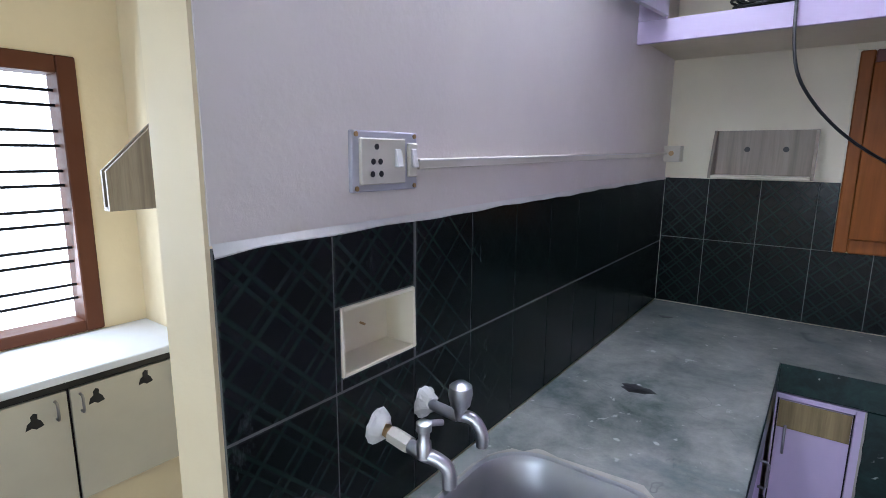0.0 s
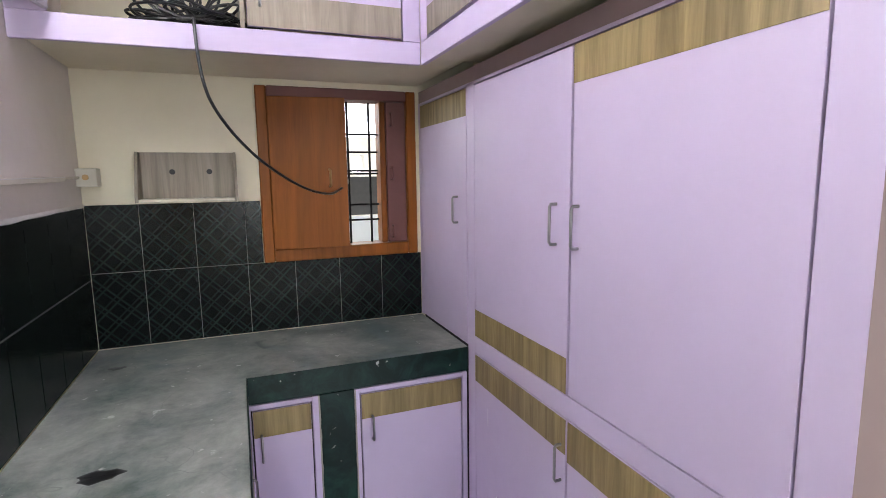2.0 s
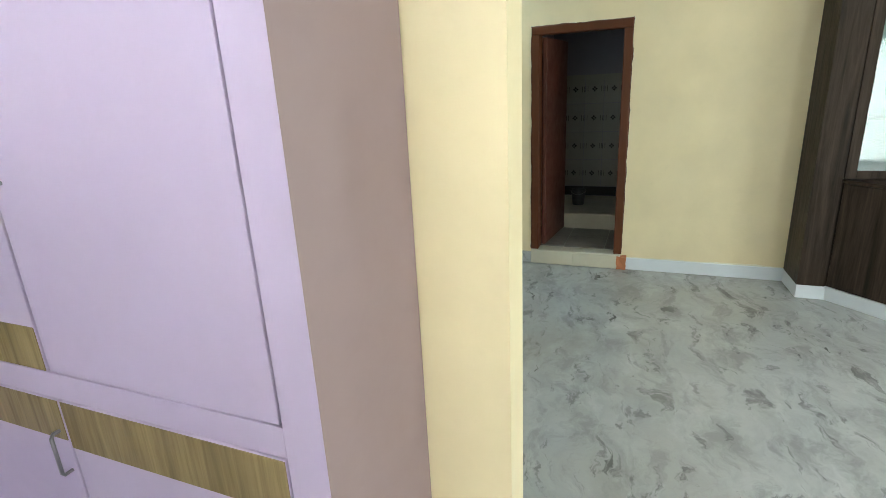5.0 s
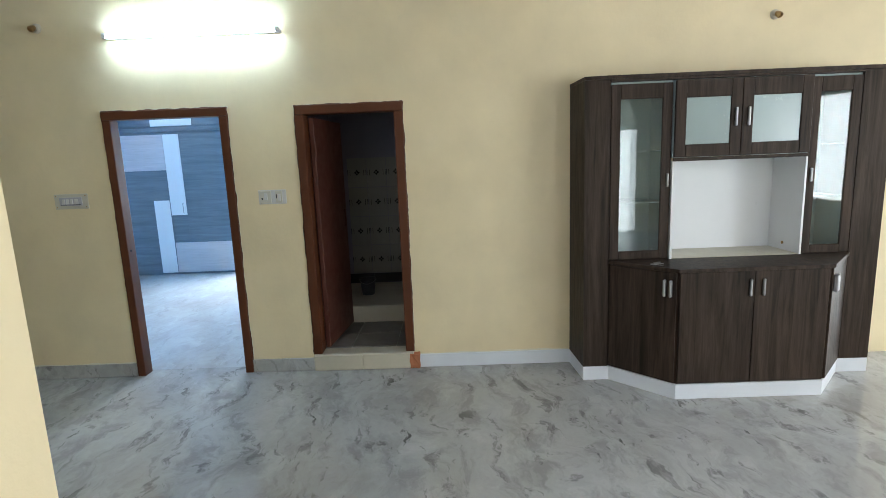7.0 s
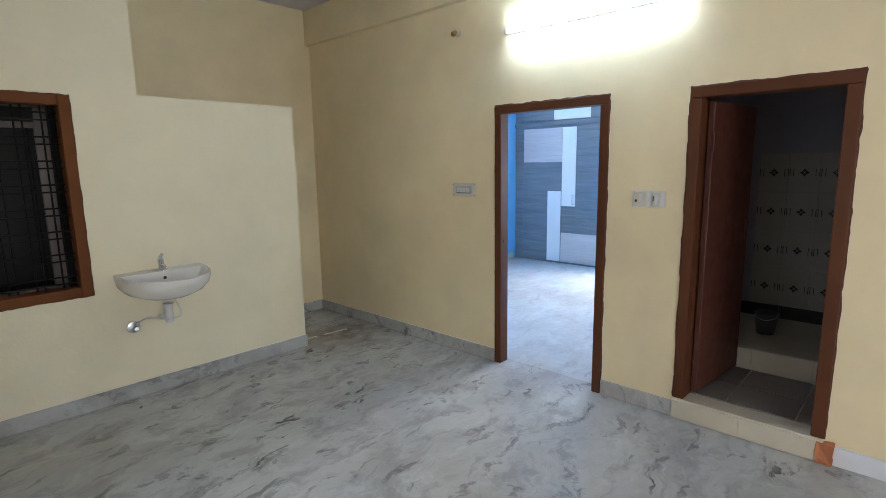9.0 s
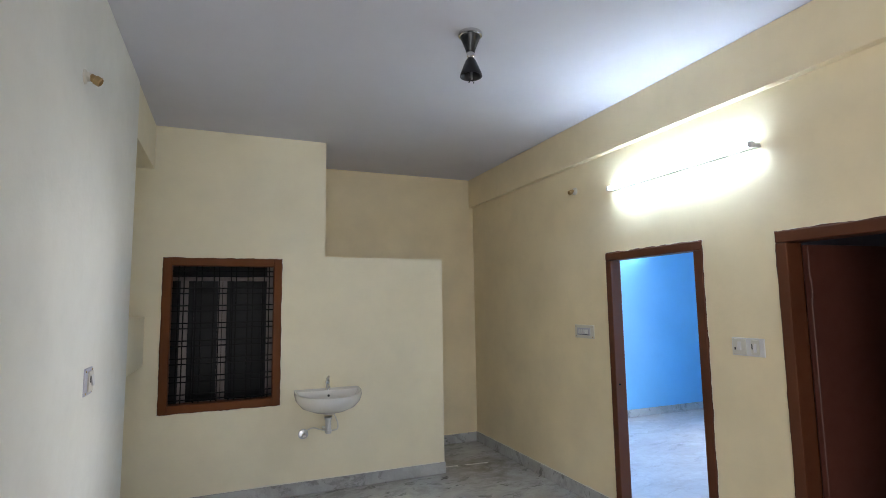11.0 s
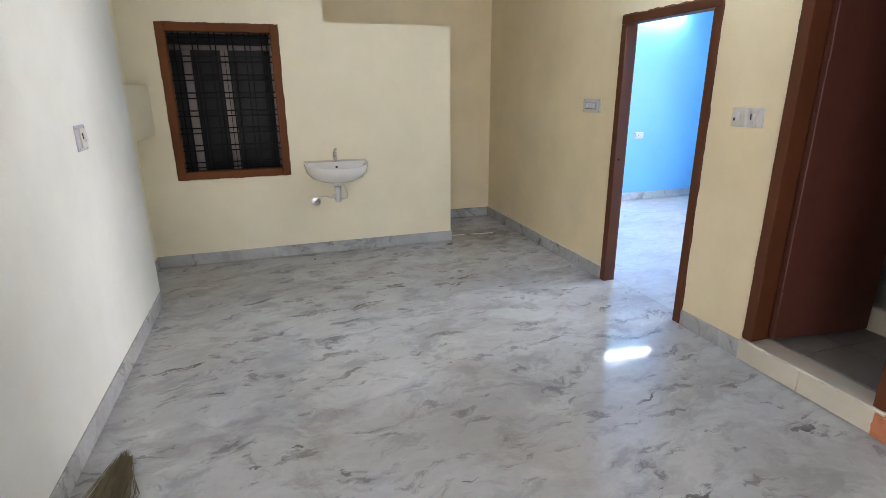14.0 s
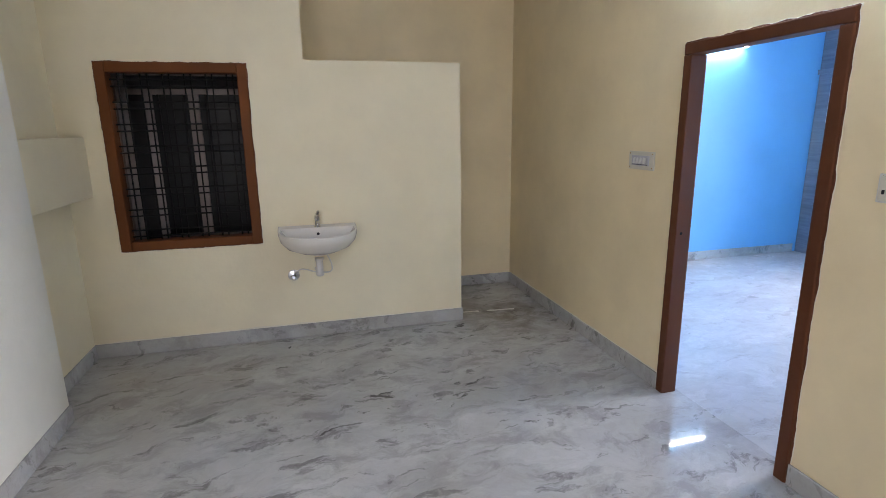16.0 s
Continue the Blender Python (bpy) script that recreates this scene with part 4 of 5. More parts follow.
for x0, x1 in ((-0.0195, 0.005), (0.215, 0.2395)):
    part("surround", box(B(), x0, x1, 4.30, 4.40, 2.501, 2.759), BLACKPLASTIC, fan)

for x, y, r, nm in ((0.049, 3.979, 0.022, 0), (0.171, 3.116, 0.035, 1)):
    bm = B()
    vs = []
    for k in range(14):
        a = 6.28 * k / 14
        rr = r * (1 + 0.14 * math.sin(3 * a + nm) + 0.10 * math.sin(7 * a + 1.3))
        vs.append(bm.verts.new((x + rr * math.cos(a) * 1.5, y + rr * math.sin(a) * 0.9, 0.9012)))
    c = bm.verts.new((x, y, 0.9022))
    for k in range(14):
        bm.faces.new((vs[k], vs[(k + 1) % 14], c))
    solid("grease_stain", bm, BLACKPLASTIC, "black sticky stain on the stone worktop", "stain")
bm = B()
pts = [(0.955, 3.585), (0.985, 3.565), (1.02, 3.563), (1.05, 3.585), (1.01, 3.598), (0.98, 3.600)]
vs = [bm.verts.new((x, y, 0.003 + 0.01 * ((i % 3) == 1))) for i, (x, y) in enumerate(pts)]
c = bm.verts.new((1.0, 3.583, 0.012))
for i in range(6):
    bm.faces.new((vs[i], vs[(i + 1) % 6], c))
bmesh.ops.solidify(bm, geom=bm.faces[:], thickness=0.002)
solid("dry_leaf", bm, BARK, "dried dark red leaf on the kitchen floor", "leaf")
for x, y, s in ((1.10, 3.52, 0.012), (1.16, 3.30, 0.016), (3.05, 5.33, 0.014)):
    bm = box(B(), x - s, x + s, y - s * 0.5, y + s * 0.5, 0.0, 0.006, 0.002)
    bmesh.ops.transform(bm, matrix=Matrix.Translation((x, y, 0)) @ pose(0, 0, 0, 0, 0, 40 * s * 100) @ Matrix.Translation((-x, -y, 0)), verts=bm.verts[:])
    solid("debris", bm, BLACKPLASTIC, "small dark bit of debris on the marble floor", "debris")

# ---- utility corner ----
uw = thing("window_utility", (-2.0, 1.8, 0.93), "brown wooden utility window with horizontal iron bars", "window", kind="structure")
y0, y1, z0, z1 = 1.222, 2.368, 0.867, 2.018
for a in ((y0, y0 + 0.07, z0, z1), (y1 - 0.07, y1, z0, z1), (y0 + 0.0705, y1 - 0.0705, z1 - 0.07, z1), (y0 + 0.0705, y1 - 0.0705, z0, z0 + 0.05)):
    part("frame", box(B(), -2.06, -1.935, a[0], a[1], a[2], a[3], 0.005), FRAME, uw)
for k in range(7):
    z = 1.01 + 0.163 * k
    for dz in (0.0, 0.06):
        if z + dz < 1.945:
            part("bar", rod(B(), (-2.0, y0 + 0.07, z + dz), (-2.0, y1 - 0.07, z + dz), 0.006, seg=8), IRON, uw)
ct = thing("utility_worktop", (-1.74, 1.6, 0.88), "white stone worktop under the utility window", "worktop")
part("slab", box(B(), -1.948, -1.50, 0.6, 2.548, 0.832, 0.862, 0.004), PLINTH, ct)
part("under_edge", box(B(), -1.90, -1.515, 0.6, 2.546, 0.805, 0.8315), BLACKPLASTIC, ct, "dark edge under the slab")
uc = thing("utility_cabinet", (-1.7, 1.7, 0.0), "cream painted utility cabinet with two doors and black marks", "cabinet")
part("carcass", box(B(), -1.94, -1.545, 0.605, 2.545, 0.345, 0.804), GAPSHADE, uc)
part("plinth", box(B(), -1.94, -1.60, 0.605, 2.545, 0.0, 0.344), CREAM, uc)
IVORYPAINT = paint("ivory_door_paint", (0.56, 0.52, 0.42), 0.5, 0.1, 0.08)
FU = front_x(-1.523, -1)
for u0, u1, hy, marks in ((0.605, 1.30, 1.25, ()), (1.30, 1.70, 1.35, ()), (1.70, 2.083, 2.04, ((1.975, 0.748),)), (2.083, 2.545, 2.118, ((2.168, 0.770), (2.344, 0.782)))):
    d = flat_door(uc, FU, u0, u1, 0.347, 0.799, IVORYPAINT, None, None, ((-1.523, hy, 0), (1, 0, 0), 0.702, 0.767))
    for yy, zz in marks:
        bm = B()
        k = 0.8
        vs = [bm.verts.new((-1.5222, yy + k * dx, zz - 0.033 + k * dz)) for dx, dz in ((-0.035, -0.03), (-0.01, -0.024), (0.004, -0.034), (0.034, -0.026), (0.024, 0.0), (0.012, 0.012), (0.014, 0.034), (0.0, 0.042), (-0.012, 0.03), (-0.012, 0.01), (-0.026, 0.0))]
        bm.faces.new(vs)
        part("glue_mark", bm, BLACKPLASTIC, d, "black mark left by a removed sticker")
solid("wooden_strip", box(B(), -1.60, -1.585, 1.5, 2.54, 0.345, 0.357), ORANGE, "thin orange-brown wooden strip under the cabinet doors", "strip")

# ---- hall: window, basin ----
hw = thing("window_hall", (2.43, 5.6, 0.78), "red-brown wooden window with a double black iron grille", "window", kind="structure")
x0, x1, z0, z1 = 1.962, 2.908, 0.782, 2.063
for a in ((x0, x0 + 0.066, z0, z1), (x1 - 0.066, x1, z0, z1), (x0 + 0.0665, x1 - 0.0665, z1 - 0.066, z1), (x0 + 0.0665, x1 - 0.0665, z0, z0 + 0.066)):
    part("frame", box(B(), a[0], a[1], 5.515, 5.63, a[2], a[3], 0.005), WINFRAME, hw)
for k in range(6):
    for dx in (0.0, 0.042):
        x = 2.075 + 0.138 * k + dx
        if x < 2.84:
            part("bar", rod(B(), (x, 5.60, z0 + 0.066), (x, 5.60, z1 - 0.066), 0.0055, seg=6), IRON, hw)
for k in range(8):
    for dz in (0.0, 0.045):
        z = 0.875 + 0.148 * k + dz
        if z < 1.99:
            part("bar", rod(B(), (x0 + 0.066, 5.588, z), (x1 - 0.066, 5.588, z), 0.0055, seg=6), IRON, hw)
ow = thing("shutter_window_outside", (2.40, 6.25, 0.40), "old grey-white window frame with dark panes behind the grille", "window")
for a in ((1.855, 1.93, 0.45, 2.04), (2.04, 2.11, 0.45, 1.90), (2.375, 2.455, 0.45, 1.90), (2.83, 2.91, 0.45, 2.04), (1.931, 2.829, 1.901, 1.945), (2.111, 2.829, 0.70, 0.75)):
    part("frame", box(B(), a[0], a[1], 6.25, 6.30, a[2], a[3], 0.004), OLDWOOD, ow)
# Pale strip stands in for sky-lit wall over the old window.
part("lintel", box(B(), 1.845, 2.98, 6.20, 6.30, 2.042, 2.36), OLDWOOD, ow, "pale wall strip above the old window, standing for sky light on it")
part("header", box(B(), 1.931, 2.829, 6.22, 6.29, 1.947, 2.040), OUTDARK, ow, "dark header board")
for a in ((2.15, 2.162, 0.76, 1.90), (2.33, 2.342, 0.76, 1.90), (2.50, 2.512, 0.76, 1.90), (2.78, 2.792, 0.76, 1.90), (2.412, 2.417, 0.76, 1.90)):
    part("bead", box(B(), a[0], a[1], 6.242, 6.262 if a[0] != 2.412 else 6.2495, a[2], a[3]), IRON, ow)
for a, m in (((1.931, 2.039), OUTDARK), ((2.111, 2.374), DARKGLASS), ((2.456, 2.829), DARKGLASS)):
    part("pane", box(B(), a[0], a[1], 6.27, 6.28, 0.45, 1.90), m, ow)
# Back wall painted near-black for the shade behind the panes.
wall("wall_shaft_back", "x", 1.842, 3.1, 6.38, 6.48, -0.1, CZ, OUTDARK, label="near-black wall added behind the old window, shade in its colour")
wall("wall_shaft_corner", "x", 1.60, 1.84, 5.65, 5.745, -0.1, CZ, OLDWOOD, label="grey wall of the shaft behind the window")
wall("wall_shaft_side", "y", 5.746, 6.48, 1.77, 1.84, -0.1, CZ, OLDWOOD, label="grey wall of the shaft behind the window")
# Unseen lid, added to keep the space behind the window dark.
solid("ceiling_shaft", box(B(), 1.843, 3.098, 5.652, 6.378, 2.5, 2.6), OUTDARK, "unseen near-black slab added to keep sky light out", "slab", "structure")

basin = thing("wash_basin", (3.315, 5.35, 0.66), "white ceramic wall-hung wash basin with a chrome tap", "wash basin")
CX, WY = 3.318, 5.533
def dee(sx, sy, back, n=30):
    """Plan of the basin: straight short sides, then a round front."""
    side = 0.26 * sy
    pts = [(CX + sx, back), (CX + sx, back - side * 0.5)]
    for k in range(n + 1):
        a = math.pi * k / n
        pts.append((CX + sx * math.copysign(abs(math.cos(a)) ** 0.85, math.cos(a)), back - side - (sy - side) * math.sin(a) ** 0.9))
    return pts + [(CX - sx, back - side * 0.5), (CX - sx, back)]


bm = B()
rings = []
for sx, sy, back, z in ((0.05, 0.09, WY - 0.09, 0.692), (0.065, 0.15, WY - 0.04, 0.712), (0.15, 0.27, WY - 0.01, 0.722), (0.232, 0.345, WY, 0.755), (0.274, 0.385, WY, 0.805), (0.287, 0.397, WY, 0.860), (0.289, 0.398, WY, 0.890), (0.280, 0.388, WY - 0.004, 0.895), (0.268, 0.300, WY - 0.080, 0.891), (0.256, 0.282, WY - 0.088, 0.868), (0.20, 0.215, WY - 0.112, 0.785), (0.06, 0.08, WY - 0.17, 0.76)):
    rings.append([bm.verts.new((x, y, z + (0.07 * (y - WY + 0.06) if z > 0.85 else 0.0))) for x, y in dee(sx, sy, back)])
for p, q in zip(rings, rings[1:]):
    for i in range(len(p)):
        bm.faces.new((p[i], p[(i + 1) % len(p)], q[(i + 1) % len(p)], q[i]))
bm.faces.new(rings[0])
bm.faces.new(rings[-1])
part("bowl", bm, CERAMIC, basin, smooth=True)
part("overflow", lathe(B(), [(0.011, 0), (0.011, 0.004), (0.004, 0.004)], Matrix.Translation((CX, WY - 0.104, 0.845)) @ pose(0, 0, 0, 70), 12), BLACKPLASTIC, basin)
tp = part("tap", lathe(B(), [(0.026, 0.0), (0.024, 0.006), (0.017, 0.012), (0.016, 0.05), (0.019, 0.055), (0.019, 0.085), (0.012, 0.092)], Matrix.Translation((CX, WY - 0.05, 0.891)), 18), CHROME, basin, smooth=True)
part("spout", sweep(B(), curve_points([(CX, WY - 0.05, 0.925), (CX, WY - 0.10, 0.938), (CX, WY - 0.135, 0.925), (CX, WY - 0.138, 0.912)], 5), 0.010, 10), CHROME, tp, smooth=True)
part("lever", rod(B(), (CX, WY - 0.05, 0.985), (CX + 0.012, WY - 0.06, 1.012), 0.012, 0.009), CHROME, tp, smooth=True)
part("trap", lathe(B(), [(0.035, 0.10), (0.033, 0.085), (0.026, 0.08), (0.025, -0.01), (0.03, -0.012), (0.03, -0.03), (0.022, -0.04)][::-1], Matrix.Translation((CX - 0.005, WY - 0.13, 0.565)), 18), WHITEPLASTIC, basin, smooth=True)
part("waste_pipe", sweep(B(), curve_points([(CX - 0.005, WY - 0.13, 0.59), (CX - 0.02, WY - 0.08, 0.56), (CX - 0.03, WY - 0.01, 0.555)], 5), 0.014, 10), WHITEPLASTIC, basin, smooth=True)
part("hose", sweep(B(), curve_points([(CX - 0.19, WY - 0.045, 0.545), (CX - 0.13, WY - 0.08, 0.575), (CX - 0.04, WY - 0.07, 0.545), (CX + 0.07, WY - 0.10, 0.545), (CX + 0.085, WY - 0.09, 0.60), (CX + 0.05, WY - 0.07, 0.69)], 6), 0.005, 8), WHITEPLASTIC, basin, smooth=True)
sv = thing("stop_valve", (3.115, 5.5, 0.51), "chromed angle stop valve with a round flange below the basin", "valve")
M = Matrix.Translation((3.115, WY, 0.512)) @ pose(0, 0, 0, 90)
part("flange", lathe(B(), [(0.044, 0.0), (0.041, 0.010), (0.020, 0.016)], M, 20), TAPCHROME, sv, smooth=True)
part("body", rod(B(), (3.115, WY - 0.01, 0.512), (3.115, WY - 0.055, 0.512), 0.013), CHROME, sv, smooth=True)
part("handle", lathe(B(), [(0.02, 0.0), (0.022, 0.012), (0.014, 0.02)], Matrix.Translation((3.115, WY - 0.055, 0.512)) @ pose(0, 0, 0, 90), 10), CHROME, sv)
part("outlet", rod(B(), (3.12, WY - 0.045, 0.515), (3.128, WY - 0.045, 0.545), 0.009), WHITEPLASTIC, sv)

# ---- hall: lights, switches ----
def tube_light(name, m, length, lit, label):
    th = thing(name, m.translation, label, "tube light", "tube lights")

    def put(n, bm, mat, lab="", smooth=False):
        bmesh.ops.transform(bm, matrix=m, verts=bm.verts[:])
        return part(n, bm, mat, th, lab, smooth)
    h = length / 2
    put("batten", box(B(), -h, h, -0.047, 0.0, -0.011, 0.011, 0.003), WHITEPLASTIC)
    put("tube", rod(B(), (-h + 0.02, -0.066, 0), (h - 0.02, -0.066, 0), 0.016, seg=14), lit, "glowing white tube", True)
    for s in (-1, 1):
        put("end_cap", box(B(), s * (h - 0.012) - 0.012, s * (h - 0.012) + 0.012, -0.088, -0.0475, -0.018, 0.018, 0.003), WHITEPLASTIC)
    put("choke", box(B(), -0.03, 0.03, -0.03, 0.0, 0.027, 0.057, 0.004), GREYPLASTIC)
    put("wire", sweep(B(), curve_points([(h - 0.15, -0.012, 0.02), (h - 0.16, -0.012, 0.07), (h - 0.22, -0.012, 0.075), (h - 0.24, -0.012, 0.02)], 5), 0.004, 6), GREYPLASTIC)
    return th


tube_light("tube_light", TO_LEFT(5.289, 3.268, 2.53), 1.23, TUBE, "lit white tube light on the cream wall above the doors")
tube_light("tube_light", TO_BACK(7.55, 6.649, 2.46), 1.23, TUBE_BLUE, "lit white tube light on the blue bedroom wall")
tube_light("tube_light", TO_RIGHT(-0.0765, 2.52, 2.56), 1.23, TUBE_KITCHEN, "lit white tube light high on the kitchen wall")
# Unseen tube behind the camera, added as fill for the hall.
tube_light("tube_light", pose(0.55, -3.299, 2.55, 0, 0, 180), 1.23, TUBE, "added fill tube light, unseen on the front wall of the hall")


def lamp_holder(name, m, label):
    th = thing(name, m.translation, label, "lamp holder", "empty lamp holders")
    bm = lathe(B(), [(0.034, 0.0), (0.032, 0.007), (0.021, 0.013), (0.019, 0.026)], m @ pose(0, 0, 0, 90), 18)
    part("base", bm, IVORY, th, smooth=True)
    bm = lathe(B(), [(0.017, 0.0), (0.017, 0.018), (0.021, 0.02), (0.021, 0.04), (0.016, 0.044), (0.013, 0.027)], m @ pose(0, -0.026, 0.0, 118), 16)
    part("socket", bm, BRASS, th, "dark brass lamp socket", smooth=True)


lamp_holder("lamp_holder", TO_LEFT(5.289, 4.39, 2.62), "white empty lamp holder beside the tube light")
lamp_holder("lamp_holder", TO_LEFT(5.289, -0.80, 2.50), "white empty lamp holder above the display cabinet")
lamp_holder("lamp_holder", TO_RIGHT(1.868, 3.246, 2.65), "white empty lamp holder high on the side wall")
screws = [(x, z, 0, 0, "screw") for x in (-0.088, 0.088) for z in (-0.042, 0.042)]
plate("switch_board", TO_LEFT(5.289, 4.333, 1.393), 0.25, 0.112, "ivory switch board with a row of rockers beside the bedroom door", "switch", [(0, 0, 0.17, 0.062, "plate"), (-0.05, 0, 0.022, 0.036, "rocker"), (-0.02, 0, 0.022, 0.036, "rocker"), (0.01, 0, 0.022, 0.036, "rocker"), (0.046, 0, 0.03, 0.036, "rocker"), (0.0, -0.024, 0.15, 0.004, "slot")] + [(x * 1.25, z, a, b, c) for x, z, a, b, c in screws], IVORY)
plate("switch_board", TO_LEFT(5.289, 2.824, 1.370), 0.205, 0.105, "white double switch board between the two doors", "switch", [(-0.05, 0, 0.085, 0.09, "plate"), (-0.045, 0.004, 0.024, 0.05, "rocker"), (0.05, 0, 0.05, 0.085, "plate"), (0.055, -0.004, 0.018, 0.05, "rocker"), (-0.074, -0.012, 0.010, 0.016, "slot"), (0.034, 0.004, 0.006, 0.030, "slot")] + screws[:2], WHITEPLASTIC)
plate("switch_board", TO_RIGHT(1.868, 3.590, 1.310), 0.14, 0.125, "white switch board with one rocker on the side wall", "switch", [(0.012, 0, 0.08, 0.095, "plate"), (0.022, 0.004, 0.034, 0.05, "rocker"), (-0.01, 0.01, 0.008, 0.03, "slot")] + [(x * 0.66, z * 1.2, 0, 0, "screw") for x, z, *_ in screws], GREYPLASTIC)
plate("socket_plate", TO_BACK(7.588, 6.649, 0.90), 0.15, 0.085, "white socket plate on the blue bedroom wall", "switch", [(0, 0, 0.13, 0.07, "plate"), (-0.04, 0, 0.02, 0.036, "rocker"), (-0.01, 0, 0.012, 0, "hole"), (0.04, 0, 0.02, 0.036, "rocker")], WHITEPLASTIC)

rose = thing("fan_canopy", (3.716, 3.217, 3.19), "black and chrome double-cone ceiling fan mount without a fan", "ceiling mount")
M = Matrix.Translation((3.716, 3.217, CZ - 0.001)) @ pose(0, 0, 0, 180)
part("plate", lathe(B(), [(0.068, 0.0), (0.068, 0.016), (0.060, 0.022)], M, 28), CHROME, rose, smooth=True)
part("upper_cone", lathe(B(), [(0.058, 0.022), (0.028, 0.10), (0.024, 0.115)], M, 28), BLACKPLASTIC, rose, smooth=True)
part("joint", lathe(B(), [(0.02, 0.112), (0.023, 0.125), (0.023, 0.138), (0.014, 0.148)], M, 20), CHROME, rose, smooth=True)
part("rod", rod(B(), (3.716, 3.217, CZ - 0.14), (3.716, 3.217, CZ - 0.275), 0.008), STEEL, rose)
bm = B()
prof = [(0.018, 0.148), (0.03, 0.165), (0.062, 0.245), (0.064, 0.258), (0.057, 0.256), (0.02, 0.17)]
rings = [[bm.verts.new(M @ Vector((r * math.cos(2 * math.pi * i / 28), r * math.sin(2 * math.pi * i / 28), h))) for i in range(28)] for r, h in prof]
for p, q in zip(rings, rings[1:]):
    for i in range(28):
        bm.faces.new((p[i], p[(i + 1) % 28], q[(i + 1) % 28], q[i]))
part("lower_cone", bm, BLACKPLASTIC, rose, smooth=True)
bm = B()
sweep(bm, curve_points([(3.716, 3.217, 2.93), (3.73, 3.225, 2.91), (3.735, 3.22, 2.895)], 4), 0.003, 6)
sweep(bm, curve_points([(3.716, 3.217, 2.93), (3.705, 3.21, 2.905), (3.70, 3.215, 2.89)], 4), 0.003, 6)
part("loose_wire", bm, BLACKPLASTIC, rose)



def smear(name, axis, at, out, runs, label, material=None, spread=1.0, lift=0.0):
    """Ragged plaster along a frame: runs of (u0, z0, u1, z1, du, dz), spreading in the way (du, dz) from the frame's edge."""
    bm = B()
    for u0, z0, u1, z1, du, dz in runs:
        prev = None
        n = max(8, int(40 * (abs(u1 - u0) + abs(z1 - z0))))
        for k in range(n + 1):
            u, z = u0 + (u1 - u0) * k / n, z0 + (z1 - z0) * k / n
            w = spread * 0.004 + spread * 0.010 * max(0.0, 0.35 + noise.noise(Vector((u * 9 + at, z * 9, 1.3)))) + 0.004 * noise.noise(Vector((u * 50, z * 50, at)))
            row = []
            for f, d in ((-0.006, 0.0012 + lift), (0.5 * w, 0.0026 + lift), (w, 0.0004 + lift)):
                p = (u + du * f, z + dz * f)
                row.append(bm.verts.new((at + out * d, p[0], p[1]) if axis == "x" else (p[0], at + out * d, p[1])))
            if prev:
                for i in range(2):
                    bm.faces.new((prev[i], row[i], row[i + 1], prev[i + 1]))
            prev = row
    solid(name, bm, material or PLASTER, label, "plaster", "structure")


smear("plaster_bedroom_frame", "x", 5.29, -1, [(4.018, 0.11, 4.018, 2.03, 1, 0), (4.03, 2.028, 3.09, 2.028, 0, 1), (3.102, 2.03, 3.102, 0.11, -1, 0)], "ragged pale plaster round the bedroom door frame")
smear("plaster_bath_frame", "x", 5.29, -1, [(2.61, 0.13, 2.61, 2.02, 1, 0), (2.62, 2.018, 1.82, 2.018, 0, 1), (1.828, 2.02, 1.828, 0.13, -1, 0)], "ragged pale plaster round the bathroom door frame")
smear("plaster_hall_window", "y", 5.535, -1, [(1.962, 0.77, 1.962, 2.07, -1, 0), (1.95, 2.063, 2.92, 2.063, 0, 1), (2.908, 2.07, 2.908, 0.77, 1, 0), (2.92, 0.782, 1.95, 0.782, 0, -1)], "ragged pale plaster round the hall window")
smear("plaster_kitchen_window", "y", 4.278, -1, [(0.638, 1.54, 0.638, 2.07, -1, 0), (0.63, 2.069, 1.42, 2.069, 0, 1)], "ragged pale plaster round the kitchen window")
BED_RUNS = [(4.018, 0.0, 4.018, 2.03, 1, 0), (4.02, 2.028, 3.10, 2.028, 0, 1), (3.102, 2.03, 3.102, 0.0, -1, 0)]
BATH_RUNS = [(2.61, 0.13, 2.61, 2.02, 1, 0), (2.615, 2.018, 1.824, 2.018, 0, 1), (1.828, 2.02, 1.828, 0.13, -1, 0)]
WIN_RUNS = [(1.962, 0.78, 1.962, 2.065, -1, 0), (1.958, 2.063, 2.912, 2.063, 0, 1), (2.908, 2.065, 2.908, 0.78, 1, 0), (2.912, 0.782, 1.958, 0.782, 0, -1)]
smear("paint_edge_bedroom", "x", 5.29, -1, BED_RUNS, "uneven red-brown paint edge of the bedroom door frame", FRAME, 0.75, 0.003)
smear("paint_edge_bath", "x", 5.29, -1, BATH_RUNS, "uneven red-brown paint edge of the bathroom door frame", FRAME, 0.75, 0.003)
smear("paint_edge_window", "y", 5.535, -1, WIN_RUNS, "uneven brown paint edge of the hall window", WINFRAME, 0.55, 0.003)
smear("cement_pier", "y", 3.668, -1, [(0.79, 0.02, 0.79, 0.785, 1, 0), (0.928, 0.785, 0.928, 0.02, -1, 0)], "whitish cement traces along the stone pier", DIRTYCEMENT, 0.12)
smear("plaster_skirting_back", "y", 5.535, -1, [(1.71, 0.105, 4.47, 0.105, 0, 1)], "thin pale plaster line above the skirting")
smear("plaster_skirting_doors", "x", 5.29, -1, [(1.80, 0.105, 0.63, 0.105, 0, 1), (6.46, 0.105, 4.03, 0.105, 0, 1)], "thin pale plaster line above the skirting")

